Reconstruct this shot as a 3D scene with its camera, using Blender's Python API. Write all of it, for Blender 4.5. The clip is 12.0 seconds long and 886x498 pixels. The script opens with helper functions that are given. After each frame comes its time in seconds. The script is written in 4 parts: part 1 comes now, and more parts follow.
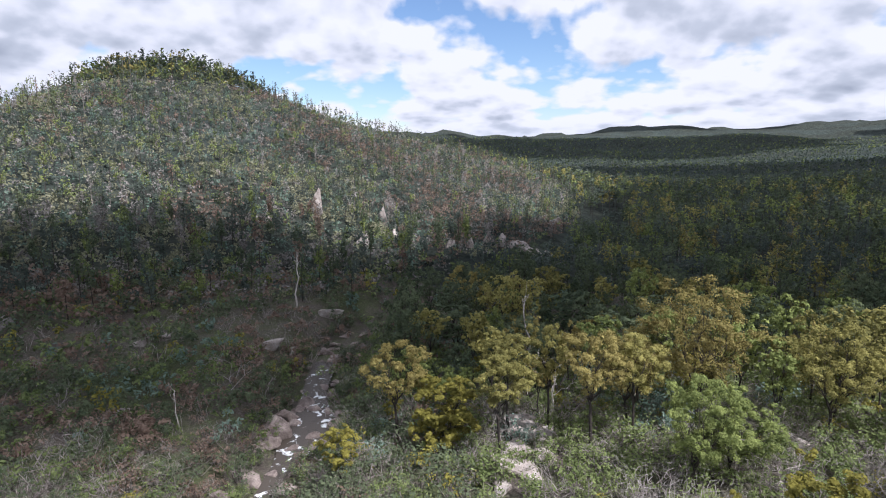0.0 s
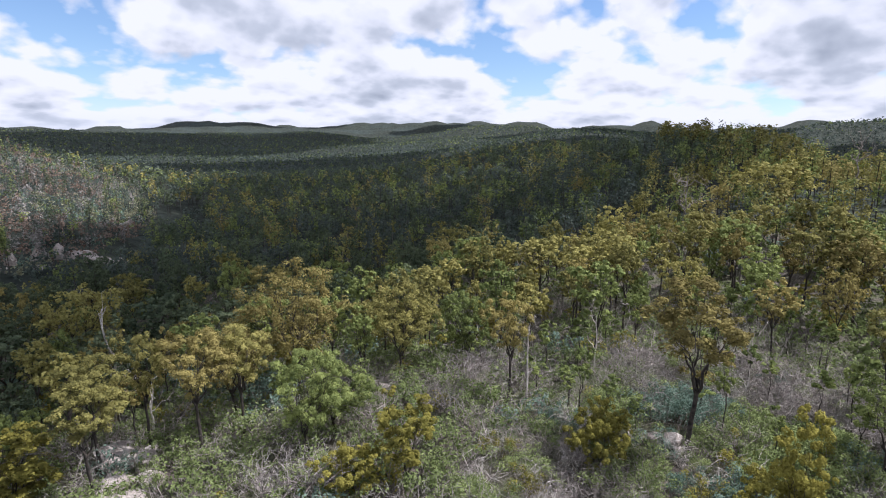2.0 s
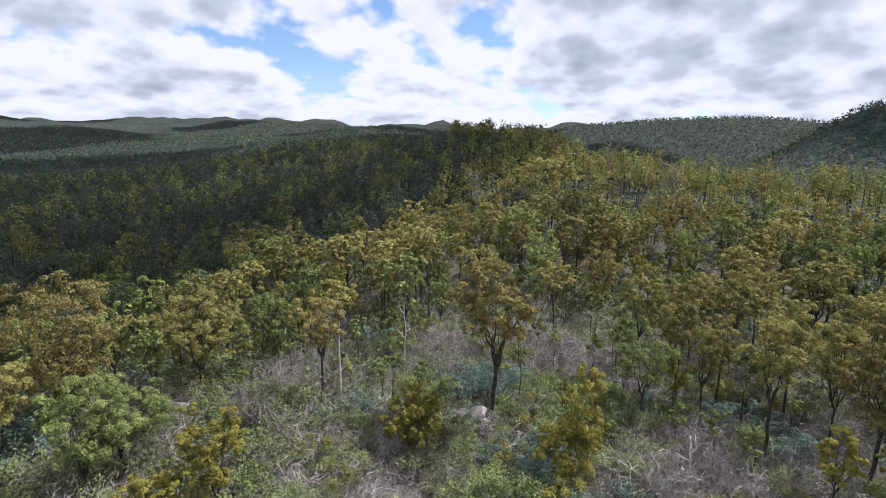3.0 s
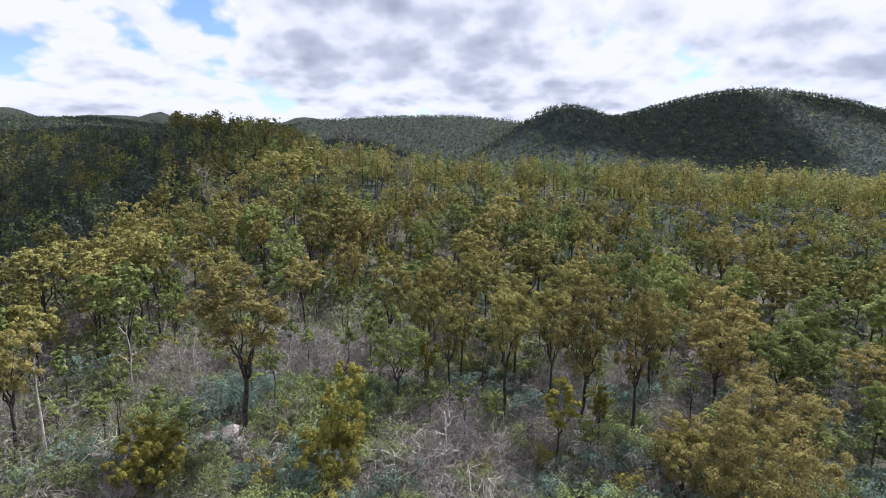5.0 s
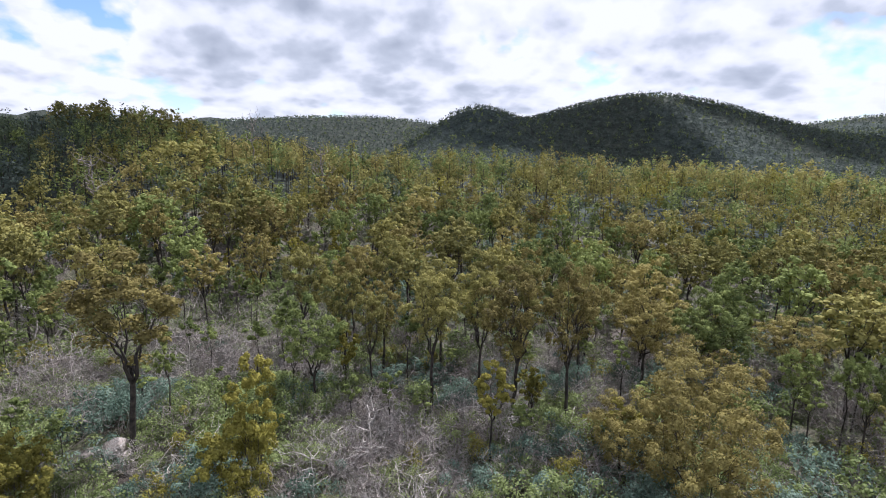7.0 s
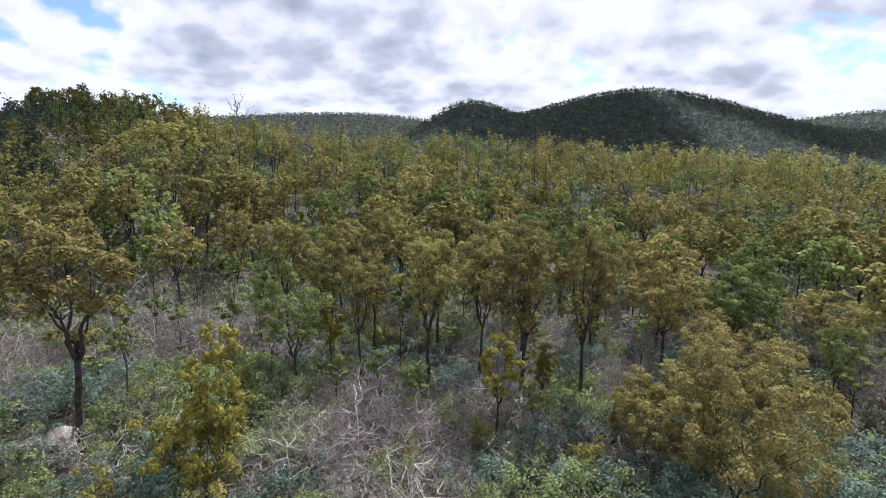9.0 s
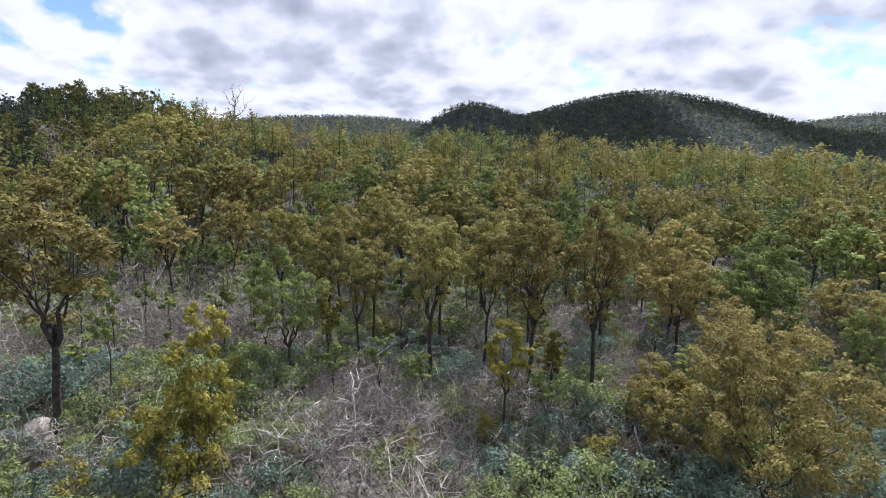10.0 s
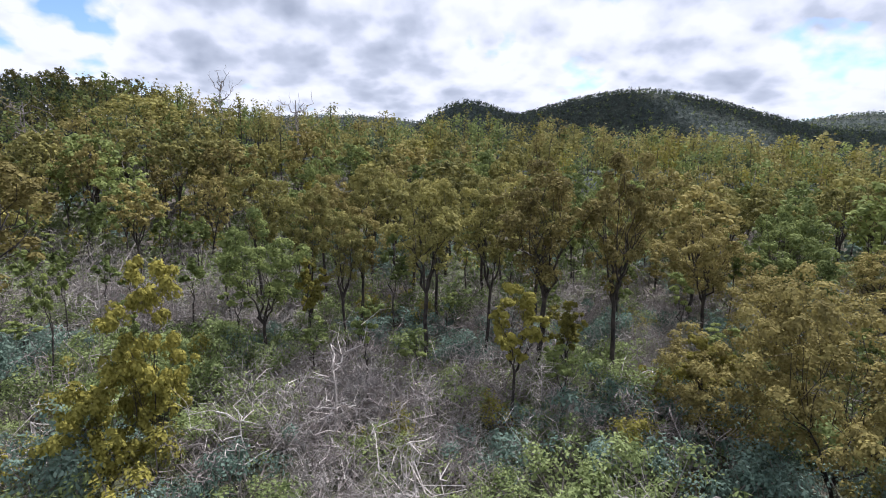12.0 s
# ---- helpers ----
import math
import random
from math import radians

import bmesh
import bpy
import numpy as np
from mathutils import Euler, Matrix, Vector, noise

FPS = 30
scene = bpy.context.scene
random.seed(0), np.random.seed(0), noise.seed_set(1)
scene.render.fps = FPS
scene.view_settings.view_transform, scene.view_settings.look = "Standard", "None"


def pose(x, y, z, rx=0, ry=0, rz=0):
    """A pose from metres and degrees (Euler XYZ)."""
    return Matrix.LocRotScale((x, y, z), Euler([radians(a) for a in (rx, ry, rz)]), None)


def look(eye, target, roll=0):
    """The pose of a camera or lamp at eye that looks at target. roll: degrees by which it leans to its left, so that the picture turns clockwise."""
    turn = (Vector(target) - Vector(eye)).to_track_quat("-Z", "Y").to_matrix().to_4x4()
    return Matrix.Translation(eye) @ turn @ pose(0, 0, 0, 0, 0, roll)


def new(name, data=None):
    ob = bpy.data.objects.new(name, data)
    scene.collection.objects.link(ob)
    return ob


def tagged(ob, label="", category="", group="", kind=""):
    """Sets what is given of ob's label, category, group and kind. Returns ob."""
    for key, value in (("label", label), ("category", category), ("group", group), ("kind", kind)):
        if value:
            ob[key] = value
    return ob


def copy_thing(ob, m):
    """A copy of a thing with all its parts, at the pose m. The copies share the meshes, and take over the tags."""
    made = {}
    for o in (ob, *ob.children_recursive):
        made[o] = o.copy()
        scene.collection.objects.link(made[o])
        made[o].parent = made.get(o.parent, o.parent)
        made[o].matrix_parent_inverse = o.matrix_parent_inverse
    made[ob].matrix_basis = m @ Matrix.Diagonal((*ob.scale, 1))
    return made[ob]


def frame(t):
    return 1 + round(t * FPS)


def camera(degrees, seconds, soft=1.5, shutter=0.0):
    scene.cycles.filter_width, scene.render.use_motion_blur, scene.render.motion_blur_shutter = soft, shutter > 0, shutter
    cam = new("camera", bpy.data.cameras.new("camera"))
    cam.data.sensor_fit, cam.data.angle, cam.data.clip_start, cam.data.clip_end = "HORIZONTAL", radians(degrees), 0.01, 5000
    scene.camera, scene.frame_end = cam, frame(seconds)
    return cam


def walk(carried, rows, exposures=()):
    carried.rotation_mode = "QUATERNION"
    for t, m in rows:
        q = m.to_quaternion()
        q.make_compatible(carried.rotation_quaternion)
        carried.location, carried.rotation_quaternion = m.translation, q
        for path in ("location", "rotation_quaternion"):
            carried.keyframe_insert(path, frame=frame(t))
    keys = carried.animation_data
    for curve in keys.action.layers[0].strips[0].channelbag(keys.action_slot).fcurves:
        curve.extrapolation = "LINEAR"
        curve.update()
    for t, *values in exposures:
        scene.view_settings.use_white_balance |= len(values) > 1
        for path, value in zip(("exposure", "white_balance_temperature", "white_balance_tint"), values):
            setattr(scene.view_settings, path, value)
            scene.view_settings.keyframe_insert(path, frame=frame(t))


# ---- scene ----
cam = camera(76.8, 12.0, soft=1.05)
METRES, EYE, TILT, LEAN, TURN = 20.0, 24.0, -10.3, 0.0, 0.0
ROWS = [
    (0.0, 0.0, 0.0, 0.0, 0.0, 0.0, -0.0),
    (0.5, -0.0078, -0.0018, -0.003, -10.29, -0.23, 1.63),
    (1.0, -0.0117, -0.0042, -0.0076, -20.56, -0.75, 3.41),
    (1.5, -0.0136, -0.0089, -0.0119, -30.62, -1.66, 4.92),
    (2.0, -0.0174, -0.0116, -0.0283, -40.77, -2.69, 6.27),
    (2.5, -0.0211, -0.0094, -0.0369, -50.9, -4.29, 7.42),
    (3.0, -0.0103, -0.0029, -0.0414, -60.88, -5.5, 8.33),
    (3.5, 0.0123, 0.0068, -0.0396, -67.63, -6.34, 8.77),
    (3.7, 0.0170, 0.0090, -0.0400, -69.1, -6.6, 8.80),
    (5.3, 0.0725, 0.0325, -0.0535, -89.2, -10.4, 9.4),
    (5.5, 0.0785, 0.0345, -0.0554, -89.33, -10.41, 9.4),
    (6.0, 0.1127, 0.0459, -0.0879, -89.12, -10.23, 9.37),
    (6.5, 0.1582, 0.0559, -0.125, -94.55, -11.05, 9.36),
    (7.0, 0.2158, 0.0624, -0.1635, -96.04, -11.25, 9.18),
    (9.0, 0.4381, 0.0806, -0.3269, -96.8, -11.47, 9.27),
    (9.5, 0.4731, 0.0875, -0.3672, -96.84, -11.33, 9.19),
    (10.0, 0.5238, 0.0909, -0.406, -96.73, -11.11, 9.25),
    (10.5, 0.5852, 0.0919, -0.4411, -96.7, -11.05, 9.23),
    (11.0, 0.6558, 0.0912, -0.4758, -96.67, -10.34, 9.17),
    (11.5, 0.7056, 0.0933, -0.5142, -96.88, -10.32, 9.23),
    (12.0, 0.7228, 0.0989, -0.5543, -97.29, -11.02, 9.33),
]
walk(cam, [(t, pose(0, 0, EYE, TILT, LEAN, TURN) @ pose(METRES * x, METRES * y, METRES * z, 90 + pitch, roll, yaw)) for t, x, y, z, yaw, pitch, roll in ROWS],
     [(0.0, -0.07, 5930, 17), (3.7, -0.07, 5930, 17), (5.5, -0.03, 5900, 17), (9.0, 0.02, 5900, 17), (12.0, 0.02, 5880, 17)])

# ---- light ----
SUN_BEARING, SUN_HEIGHT = 128.0, 54.0   # degrees clockwise from +y, degrees above the horizon
sun_way = Vector((math.sin(radians(SUN_BEARING)) * math.cos(radians(SUN_HEIGHT)),
                  math.cos(radians(SUN_BEARING)) * math.cos(radians(SUN_HEIGHT)), math.sin(radians(SUN_HEIGHT))))
lamp = bpy.data.lights.new("sun", "SUN")
lamp.energy, lamp.angle, lamp.color = 7.2, radians(0.6), (1.0, 0.96, 0.90)
sun = new("sun", lamp)
sun.matrix_world = look(sun_way * 300, (0, 0, 0))


def link(tree, a, out, b, inp):
    tree.links.new(a.outputs[out], b.inputs[inp])


def node(tree, kind, **values):
    n = tree.nodes.new(kind)
    for key, value in values.items():
        n.inputs[key].default_value = value
    return n


def maths(tree, op, a, b=None, c=None, clamp=False):
    """A maths node; a, b, c: a number or (node, output)."""
    n = tree.nodes.new("ShaderNodeMath")
    n.operation, n.use_clamp = op, clamp
    for i, v in enumerate((a, b, c)):
        if isinstance(v, tuple):
            tree.links.new(v[0].outputs[v[1]], n.inputs[i])
        elif v is not None:
            n.inputs[i].default_value = v
    return (n, 0)


def ramp(tree, source, stops):
    n = tree.nodes.new("ShaderNodeValToRGB")
    tree.links.new(source[0].outputs[source[1]], n.inputs[0])
    while len(n.color_ramp.elements) < len(stops):
        n.color_ramp.elements.new(0.5)
    for e, (at, colour) in zip(n.color_ramp.elements, stops):
        e.position, e.color = at, (*colour, 1)
    return (n, 0)


def noise_node(tree, scale, detail=4.0, rough=0.55, vector=None, distortion=0.0):
    n = node(tree, "ShaderNodeTexNoise", Scale=scale, Detail=detail, Roughness=rough, Distortion=distortion)
    if vector:
        tree.links.new(vector[0].outputs[vector[1]], n.inputs["Vector"])
    return n


def mix_colour(tree, f, a, b, blend="MIX"):
    n = tree.nodes.new("ShaderNodeMix")
    n.data_type, n.blend_type = "RGBA", blend
    for i, v in ((0, f), (6, a), (7, b)):
        if isinstance(v, tuple) and not isinstance(v[0], (int, float)):
            tree.links.new(v[0].outputs[v[1]], n.inputs[i])
        elif i == 0:
            n.inputs[0].default_value = v
        else:
            n.inputs[i].default_value = (*v, 1)
    return (n, 2)


# broken cumulus under a blue summer sky
world = bpy.data.worlds.new("sky")
scene.world = world
world.use_nodes = True
wt = world.node_tree
wt.nodes.clear()
sky = wt.nodes.new("ShaderNodeTexSky")
sky.sky_type, sky.sun_disc = "NISHITA", False
sky.air_density, sky.dust_density, sky.ozone_density = 1.0, 0.2, 4.0
sky.sun_elevation, sky.sun_rotation = radians(SUN_HEIGHT), radians(SUN_BEARING)
coord = wt.nodes.new("ShaderNodeTexCoord")
split = wt.nodes.new("ShaderNodeSeparateXYZ")
link(wt, coord, "Generated", split, 0)
across = maths(wt, "SQRT", maths(wt, "ADD", maths(wt, "MULTIPLY", (split, 0), (split, 0)), maths(wt, "MULTIPLY", (split, 1), (split, 1))))
height = maths(wt, "MAXIMUM", (split, 2), 0.0)
REACH = maths(wt, "POWER", maths(wt, "ADD", height, 0.11), -0.45)


def heaps(nearer):
    """Cloud density on a high deck that runs off to the horizon; nearer: looked up that much closer on the deck."""
    far = maths(wt, "SUBTRACT", REACH, nearer)
    p = wt.nodes.new("ShaderNodeCombineXYZ")
    for i in (0, 1):
        v = maths(wt, "MULTIPLY", maths(wt, "DIVIDE", (split, i), across), far)
        wt.links.new(v[0].outputs[0], p.inputs[i])
    p.inputs[2].default_value = 3.7
    big = noise_node(wt, 1.35, 5.0, 0.5, (p, 0), 0.15)
    small = noise_node(wt, 3.6, 7.0, 0.53, (p, 0), 0.1)
    puff = wt.nodes.new("ShaderNodeTexVoronoi")
    puff.feature = "SMOOTH_F1"
    puff.inputs["Scale"].default_value, puff.inputs["Smoothness"].default_value = 5.5, 0.4
    puff.inputs["Detail"].default_value, puff.inputs["Roughness"].default_value = 2.5, 0.55
    link(wt, p, 0, puff, "Vector")
    d = maths(wt, "MULTIPLY_ADD", (small, 0), 0.55, maths(wt, "MULTIPLY", (big, 0), 0.75))
    return maths(wt, "MULTIPLY_ADD", (puff, 0), -0.22, maths(wt, "ADD", d, 0.10))


heap, above = heaps(0.0), heaps(0.075)
cover = ramp(wt, heap, [(0.37, (0, 0, 0)), (0.45, (1, 1, 1))])
belly = maths(wt, "MULTIPLY_ADD", maths(wt, "SUBTRACT", above, heap), 3.3, maths(wt, "MULTIPLY_ADD", heap, 2.6, -1.13), clamp=True)
thick = ramp(wt, belly, [(0.10, (0.99, 1.0, 1.02)), (0.32, (0.86, 0.885, 0.935)), (0.55, (0.63, 0.675, 0.74)), (0.95, (0.43, 0.475, 0.545))])
mist = maths(wt, "SUBTRACT", 1.0, maths(wt, "MULTIPLY", height, 22.0), clamp=True)
thick = mix_colour(wt, maths(wt, "MULTIPLY", mist, 0.7), thick, (0.80, 0.85, 0.93))
blue = node(wt, "ShaderNodeBackground", Strength=0.15)
link(wt, sky, 0, blue, 0)
white = node(wt, "ShaderNodeBackground", Strength=1.0)
wt.links.new(thick[0].outputs[2], white.inputs[0])
both = wt.nodes.new("ShaderNodeMixShader")
wt.links.new(cover[0].outputs[0], both.inputs[0])
link(wt, blue, 0, both, 1)
link(wt, white, 0, both, 2)
out = wt.nodes.new("ShaderNodeOutputWorld")
link(wt, both, 0, out, 0)


# ---- materials ----
def material(name):
    m = bpy.data.materials.new(name)
    m.use_nodes = True
    return m, m.node_tree, m.node_tree.nodes["Principled BSDF"]


def leaf_material(name, dark, mid, light, through_light=0.30):
    """Foliage: each leaf spray, each clump and each plant differs a little; light passes through."""
    m, t, p = material(name)
    geo = t.nodes.new("ShaderNodeNewGeometry")
    info = t.nodes.new("ShaderNodeObjectInfo")
    big = noise_node(t, 0.09, 2.0, 0.5, (geo, "Position"))
    small = noise_node(t, 1.1, 2.5, 0.6, (geo, "Position"))
    v = maths(t, "MULTIPLY_ADD", (geo, "Random Per Island"), 0.28, -0.14)
    v = maths(t, "MULTIPLY_ADD", (small, 0), 1.5, v)
    v = maths(t, "MULTIPLY_ADD", (big, 0), 0.6, v)
    v = maths(t, "MULTIPLY_ADD", (info, "Random"), 0.4, v)
    v = maths(t, "MULTIPLY_ADD", v, 1.05, -0.68, clamp=True)
    c = ramp(t, v, [(0.0, dark), (0.45, mid), (1.0, light)])
    t.links.new(c[0].outputs[0], p.inputs["Base Color"])
    p.inputs["Roughness"].default_value = 0.75
    p.inputs["Specular IOR Level"].default_value = 0.06
    glow = t.nodes.new("ShaderNodeBsdfTranslucent")
    t.links.new(c[0].outputs[0], glow.inputs[0])
    mixed = t.nodes.new("ShaderNodeMixShader")
    mixed.inputs[0].default_value = through_light
    link(t, p, 0, mixed, 1)
    link(t, glow, 0, mixed, 2)
    link(t, mixed, 0, t.nodes["Material Output"], 0)
    return m


def bark_material(name, dark, light, scale=3.0):
    m, t, p = material(name)
    geo = t.nodes.new("ShaderNodeNewGeometry")
    n = noise_node(t, scale, 5.0, 0.6, (geo, "Position"))
    c = ramp(t, (n, 0), [(0.35, dark), (0.68, light)])
    t.links.new(c[0].outputs[0], p.inputs["Base Color"])
    p.inputs["Roughness"].default_value = 0.85
    b = node(t, "ShaderNodeBump", Strength=0.5, Distance=0.03)
    fine = noise_node(t, 14.0, 3.0, 0.6, (geo, "Position"))
    link(t, fine, 0, b, "Height")
    link(t, b, 0, p, "Normal")
    return m


OLIVE = leaf_material("olive_leaves", (0.06, 0.065, 0.027), (0.182, 0.172, 0.059), (0.385, 0.352, 0.119))
GREEN = leaf_material("green_leaves", (0.05, 0.072, 0.03), (0.14, 0.174, 0.06), (0.30, 0.345, 0.115))
BRONZE = leaf_material("bronze_leaves", (0.068, 0.057, 0.025), (0.195, 0.165, 0.06), (0.385, 0.33, 0.12))
YELLOW = leaf_material("wattle_leaves", (0.072, 0.07, 0.022), (0.19, 0.175, 0.042), (0.35, 0.315, 0.075))
# dark green, partly the leaf's own, partly cloud shade put into colour
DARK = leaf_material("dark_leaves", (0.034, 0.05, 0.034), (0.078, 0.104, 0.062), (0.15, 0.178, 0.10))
# bluish grey of distance haze put into the leaf colour
HAZED = leaf_material("haze_tinted_leaves", (0.036, 0.049, 0.044), (0.074, 0.096, 0.081), (0.135, 0.16, 0.131))
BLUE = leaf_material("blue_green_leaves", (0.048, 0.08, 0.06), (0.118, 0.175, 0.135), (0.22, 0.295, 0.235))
HERB = leaf_material("shrub_leaves", (0.06, 0.084, 0.03), (0.15, 0.19, 0.072), (0.29, 0.34, 0.14))
DRY = leaf_material("dry_twigs", (0.085, 0.078, 0.071), (0.188, 0.172, 0.159), (0.348, 0.325, 0.30), 0.15)
BROWN = leaf_material("brown_leaves", (0.065, 0.045, 0.035), (0.18, 0.125, 0.095), (0.31, 0.235, 0.19))
PALE = leaf_material("pale_regrowth", (0.09, 0.095, 0.055), (0.20, 0.20, 0.125), (0.35, 0.345, 0.23))
BARK = bark_material("charred_bark", (0.012, 0.010, 0.009), (0.075, 0.06, 0.05))
GREY_BARK = bark_material("grey_bark", (0.10, 0.085, 0.075), (0.34, 0.30, 0.27))
DRY_WOOD = bark_material("dry_grey_wood", (0.14, 0.115, 0.105), (0.42, 0.37, 0.345), 1.2)
DEAD_WOOD = bark_material("bleached_dead_wood", (0.30, 0.265, 0.24), (0.68, 0.63, 0.58), 5.0)


def rock_material(name, dark, mid, light):
    m, t, p = material(name)
    geo = t.nodes.new("ShaderNodeNewGeometry")
    n = noise_node(t, 0.8, 6.0, 0.62, (geo, "Position"))
    fine = noise_node(t, 7.0, 5.0, 0.65, (geo, "Position"))
    v = maths(t, "MULTIPLY_ADD", (fine, 0), 0.4, maths(t, "MULTIPLY", (n, 0), 0.75))
    c = ramp(t, v, [(0.38, dark), (0.56, mid), (0.74, light)])
    t.links.new(c[0].outputs[0], p.inputs["Base Color"])
    p.inputs["Roughness"].default_value = 0.9
    b = node(t, "ShaderNodeBump", Strength=0.8, Distance=0.12)
    link(t, fine, 0, b, "Height")
    link(t, b, 0, p, "Normal")
    return m


GRANITE = rock_material("pale_granite", (0.14, 0.115, 0.10), (0.33, 0.285, 0.255), (0.52, 0.47, 0.43))
CREEK_ROCK = rock_material("creek_rock", (0.075, 0.06, 0.053), (0.215, 0.17, 0.15), (0.42, 0.355, 0.315))


def ground_material():
    m, t, p = material("leaf_litter_and_grass")
    geo = t.nodes.new("ShaderNodeNewGeometry")
    big = noise_node(t, 0.05, 4.0, 0.55, (geo, "Position"))
    mid = noise_node(t, 0.45, 5.0, 0.6, (geo, "Position"))
    fine = noise_node(t, 4.0, 5.0, 0.7, (geo, "Position"))
    litter = ramp(t, (fine, 0), [(0.3, (0.04, 0.032, 0.026)), (0.55, (0.11, 0.09, 0.075)), (0.78, (0.24, 0.20, 0.175))])
    grass = ramp(t, (fine, 0), [(0.3, (0.028, 0.038, 0.014)), (0.55, (0.075, 0.09, 0.032)), (0.78, (0.16, 0.175, 0.07))])
    f = ramp(t, maths(t, "MULTIPLY_ADD", (big, 0), 0.5, maths(t, "MULTIPLY", (mid, 0), 0.6)), [(0.45, (0, 0, 0)), (0.64, (1, 1, 1))])
    c = mix_colour(t, f, litter, grass)
    t.links.new(c[0].outputs[2], p.inputs["Base Color"])
    p.inputs["Roughness"].default_value = 0.95
    b = node(t, "ShaderNodeBump", Strength=1.0, Distance=0.15)
    link(t, fine, 0, b, "Height")
    link(t, b, 0, p, "Normal")
    return m


def far_material():
    m, t, p = material("distant_woodland")
    geo = t.nodes.new("ShaderNodeNewGeometry")
    crown = noise_node(t, 0.09, 3.0, 0.7, (geo, "Position"))
    patch = noise_node(t, 0.006, 3.0, 0.55, (geo, "Position"))
    a = ramp(t, (crown, 0), [(0.3, (0.017, 0.0215, 0.018)), (0.55, (0.043, 0.0505, 0.041)), (0.75, (0.085, 0.093, 0.072))])
    # bluer patches: haze of the far hills painted as base colour
    b2 = ramp(t, (crown, 0), [(0.3, (0.022, 0.03, 0.029)), (0.55, (0.05, 0.063, 0.056)), (0.75, (0.096, 0.112, 0.095))])
    c = mix_colour(t, ramp(t, (patch, 0), [(0.5, (0, 0, 0)), (0.62, (1, 1, 1))]), a, b2)
    t.links.new(c[0].outputs[2], p.inputs["Base Color"])
    p.inputs["Roughness"].default_value = 1.0
    p.inputs["Specular IOR Level"].default_value = 0.1
    b = node(t, "ShaderNodeBump", Strength=1.0, Distance=6.0)
    link(t, crown, 0, b, "Height")
    link(t, b, 0, p, "Normal")
    return m


def water_material():
    m, t, p = material("creek_water")
    geo = t.nodes.new("ShaderNodeNewGeometry")
    run = noise_node(t, 0.75, 5.0, 0.6, (geo, "Position"), 0.6)
    foam = ramp(t, (run, 0), [(0.58, (0, 0, 0)), (0.64, (1, 1, 1))])
    c = mix_colour(t, foam, (0.075, 0.062, 0.05), (0.78, 0.80, 0.80))
    t.links.new(c[0].outputs[2], p.inputs["Base Color"])
    p.inputs["Specular IOR Level"].default_value = 0.25
    r = maths(t, "MULTIPLY_ADD", foam, 0.5, 0.22)
    t.links.new(r[0].outputs[0], p.inputs["Roughness"])
    b = node(t, "ShaderNodeBump", Strength=0.6, Distance=0.08)
    rip = noise_node(t, 5.0, 3.0, 0.6, (geo, "Position"))
    link(t, rip, 0, b, "Height")
    link(t, b, 0, p, "Normal")
    return m


GROUND, FAR, WATER = ground_material(), far_material(), water_material()


# ---- the lie of the land ----
def lattice(ix, iy, seed):
    n = (ix * 374761393 + iy * 668265263 + seed * 982451653) & 0x7FFFFFFF
    n = ((n ^ (n >> 13)) * 1274126177) & 0x7FFFFFFF
    return ((n ^ (n >> 16)) & 0xFFFF) / 65535.0


def value_noise(x, y, seed=0):
    """Smooth noise from 0 to 1 on arrays."""
    x, y = np.asarray(x, float), np.asarray(y, float)
    ix, iy = np.floor(x).astype(np.int64), np.floor(y).astype(np.int64)
    fx, fy = x - ix, y - iy
    fx, fy = fx * fx * (3 - 2 * fx), fy * fy * (3 - 2 * fy)
    a = lattice(ix, iy, seed) * (1 - fx) + lattice(ix + 1, iy, seed) * fx
    b = lattice(ix, iy + 1, seed) * (1 - fx) + lattice(ix + 1, iy + 1, seed) * fx
    return a * (1 - fy) + b * fy


def fbm(x, y, octaves=4, seed=0):
    total, weight = 0.0, 0.0
    for k in range(octaves):
        total = total + value_noise(x * 2 ** k, y * 2 ** k, seed + k) * 0.5 ** k
        weight += 0.5 ** k
    return total / weight


def bell(x, y, cx, cy, height, major, minor, turn=0.0):
    """A rounded hill; turn: degrees of its long axis from x."""
    c, s = math.cos(radians(turn)), math.sin(radians(turn))
    u, v = (x - cx) * c + (y - cy) * s, (y - cy) * c - (x - cx) * s
    return height * np.exp(-0.5 * ((u / major) ** 2 + (v / minor) ** 2))


# the creek's course (x, y) and its water level
CREEK = [(-14, 20), (-17.5, 36), (-17.8, 46), (-16, 56), (-15.5, 62), (-17.2, 70), (-17.5, 80), (-14, 92), (-4, 108), (14, 130), (40, 165), (70, 220)]


def creek_distance(x, y):
    """Distance from the creek's line and the way along it."""
    best = np.full(np.shape(x), 1e9)
    along = np.zeros(np.shape(x))
    run = 0.0
    for (ax, ay), (bx, by) in zip(CREEK[:-1], CREEK[1:]):
        dx, dy = bx - ax, by - ay
        length = math.hypot(dx, dy)
        f = np.clip(((x - ax) * dx + (y - ay) * dy) / length ** 2, 0, 1)
        d = np.hypot(x - ax - f * dx, y - ay - f * dy)
        along = np.where(d < best, run + f * length, along)
        best = np.minimum(best, d)
        run += length
    return best, along


def creek_level(along):
    return -9.6 + 0.018 * along + 0.5 * (along > 30) + 0.5 * (along > 52)


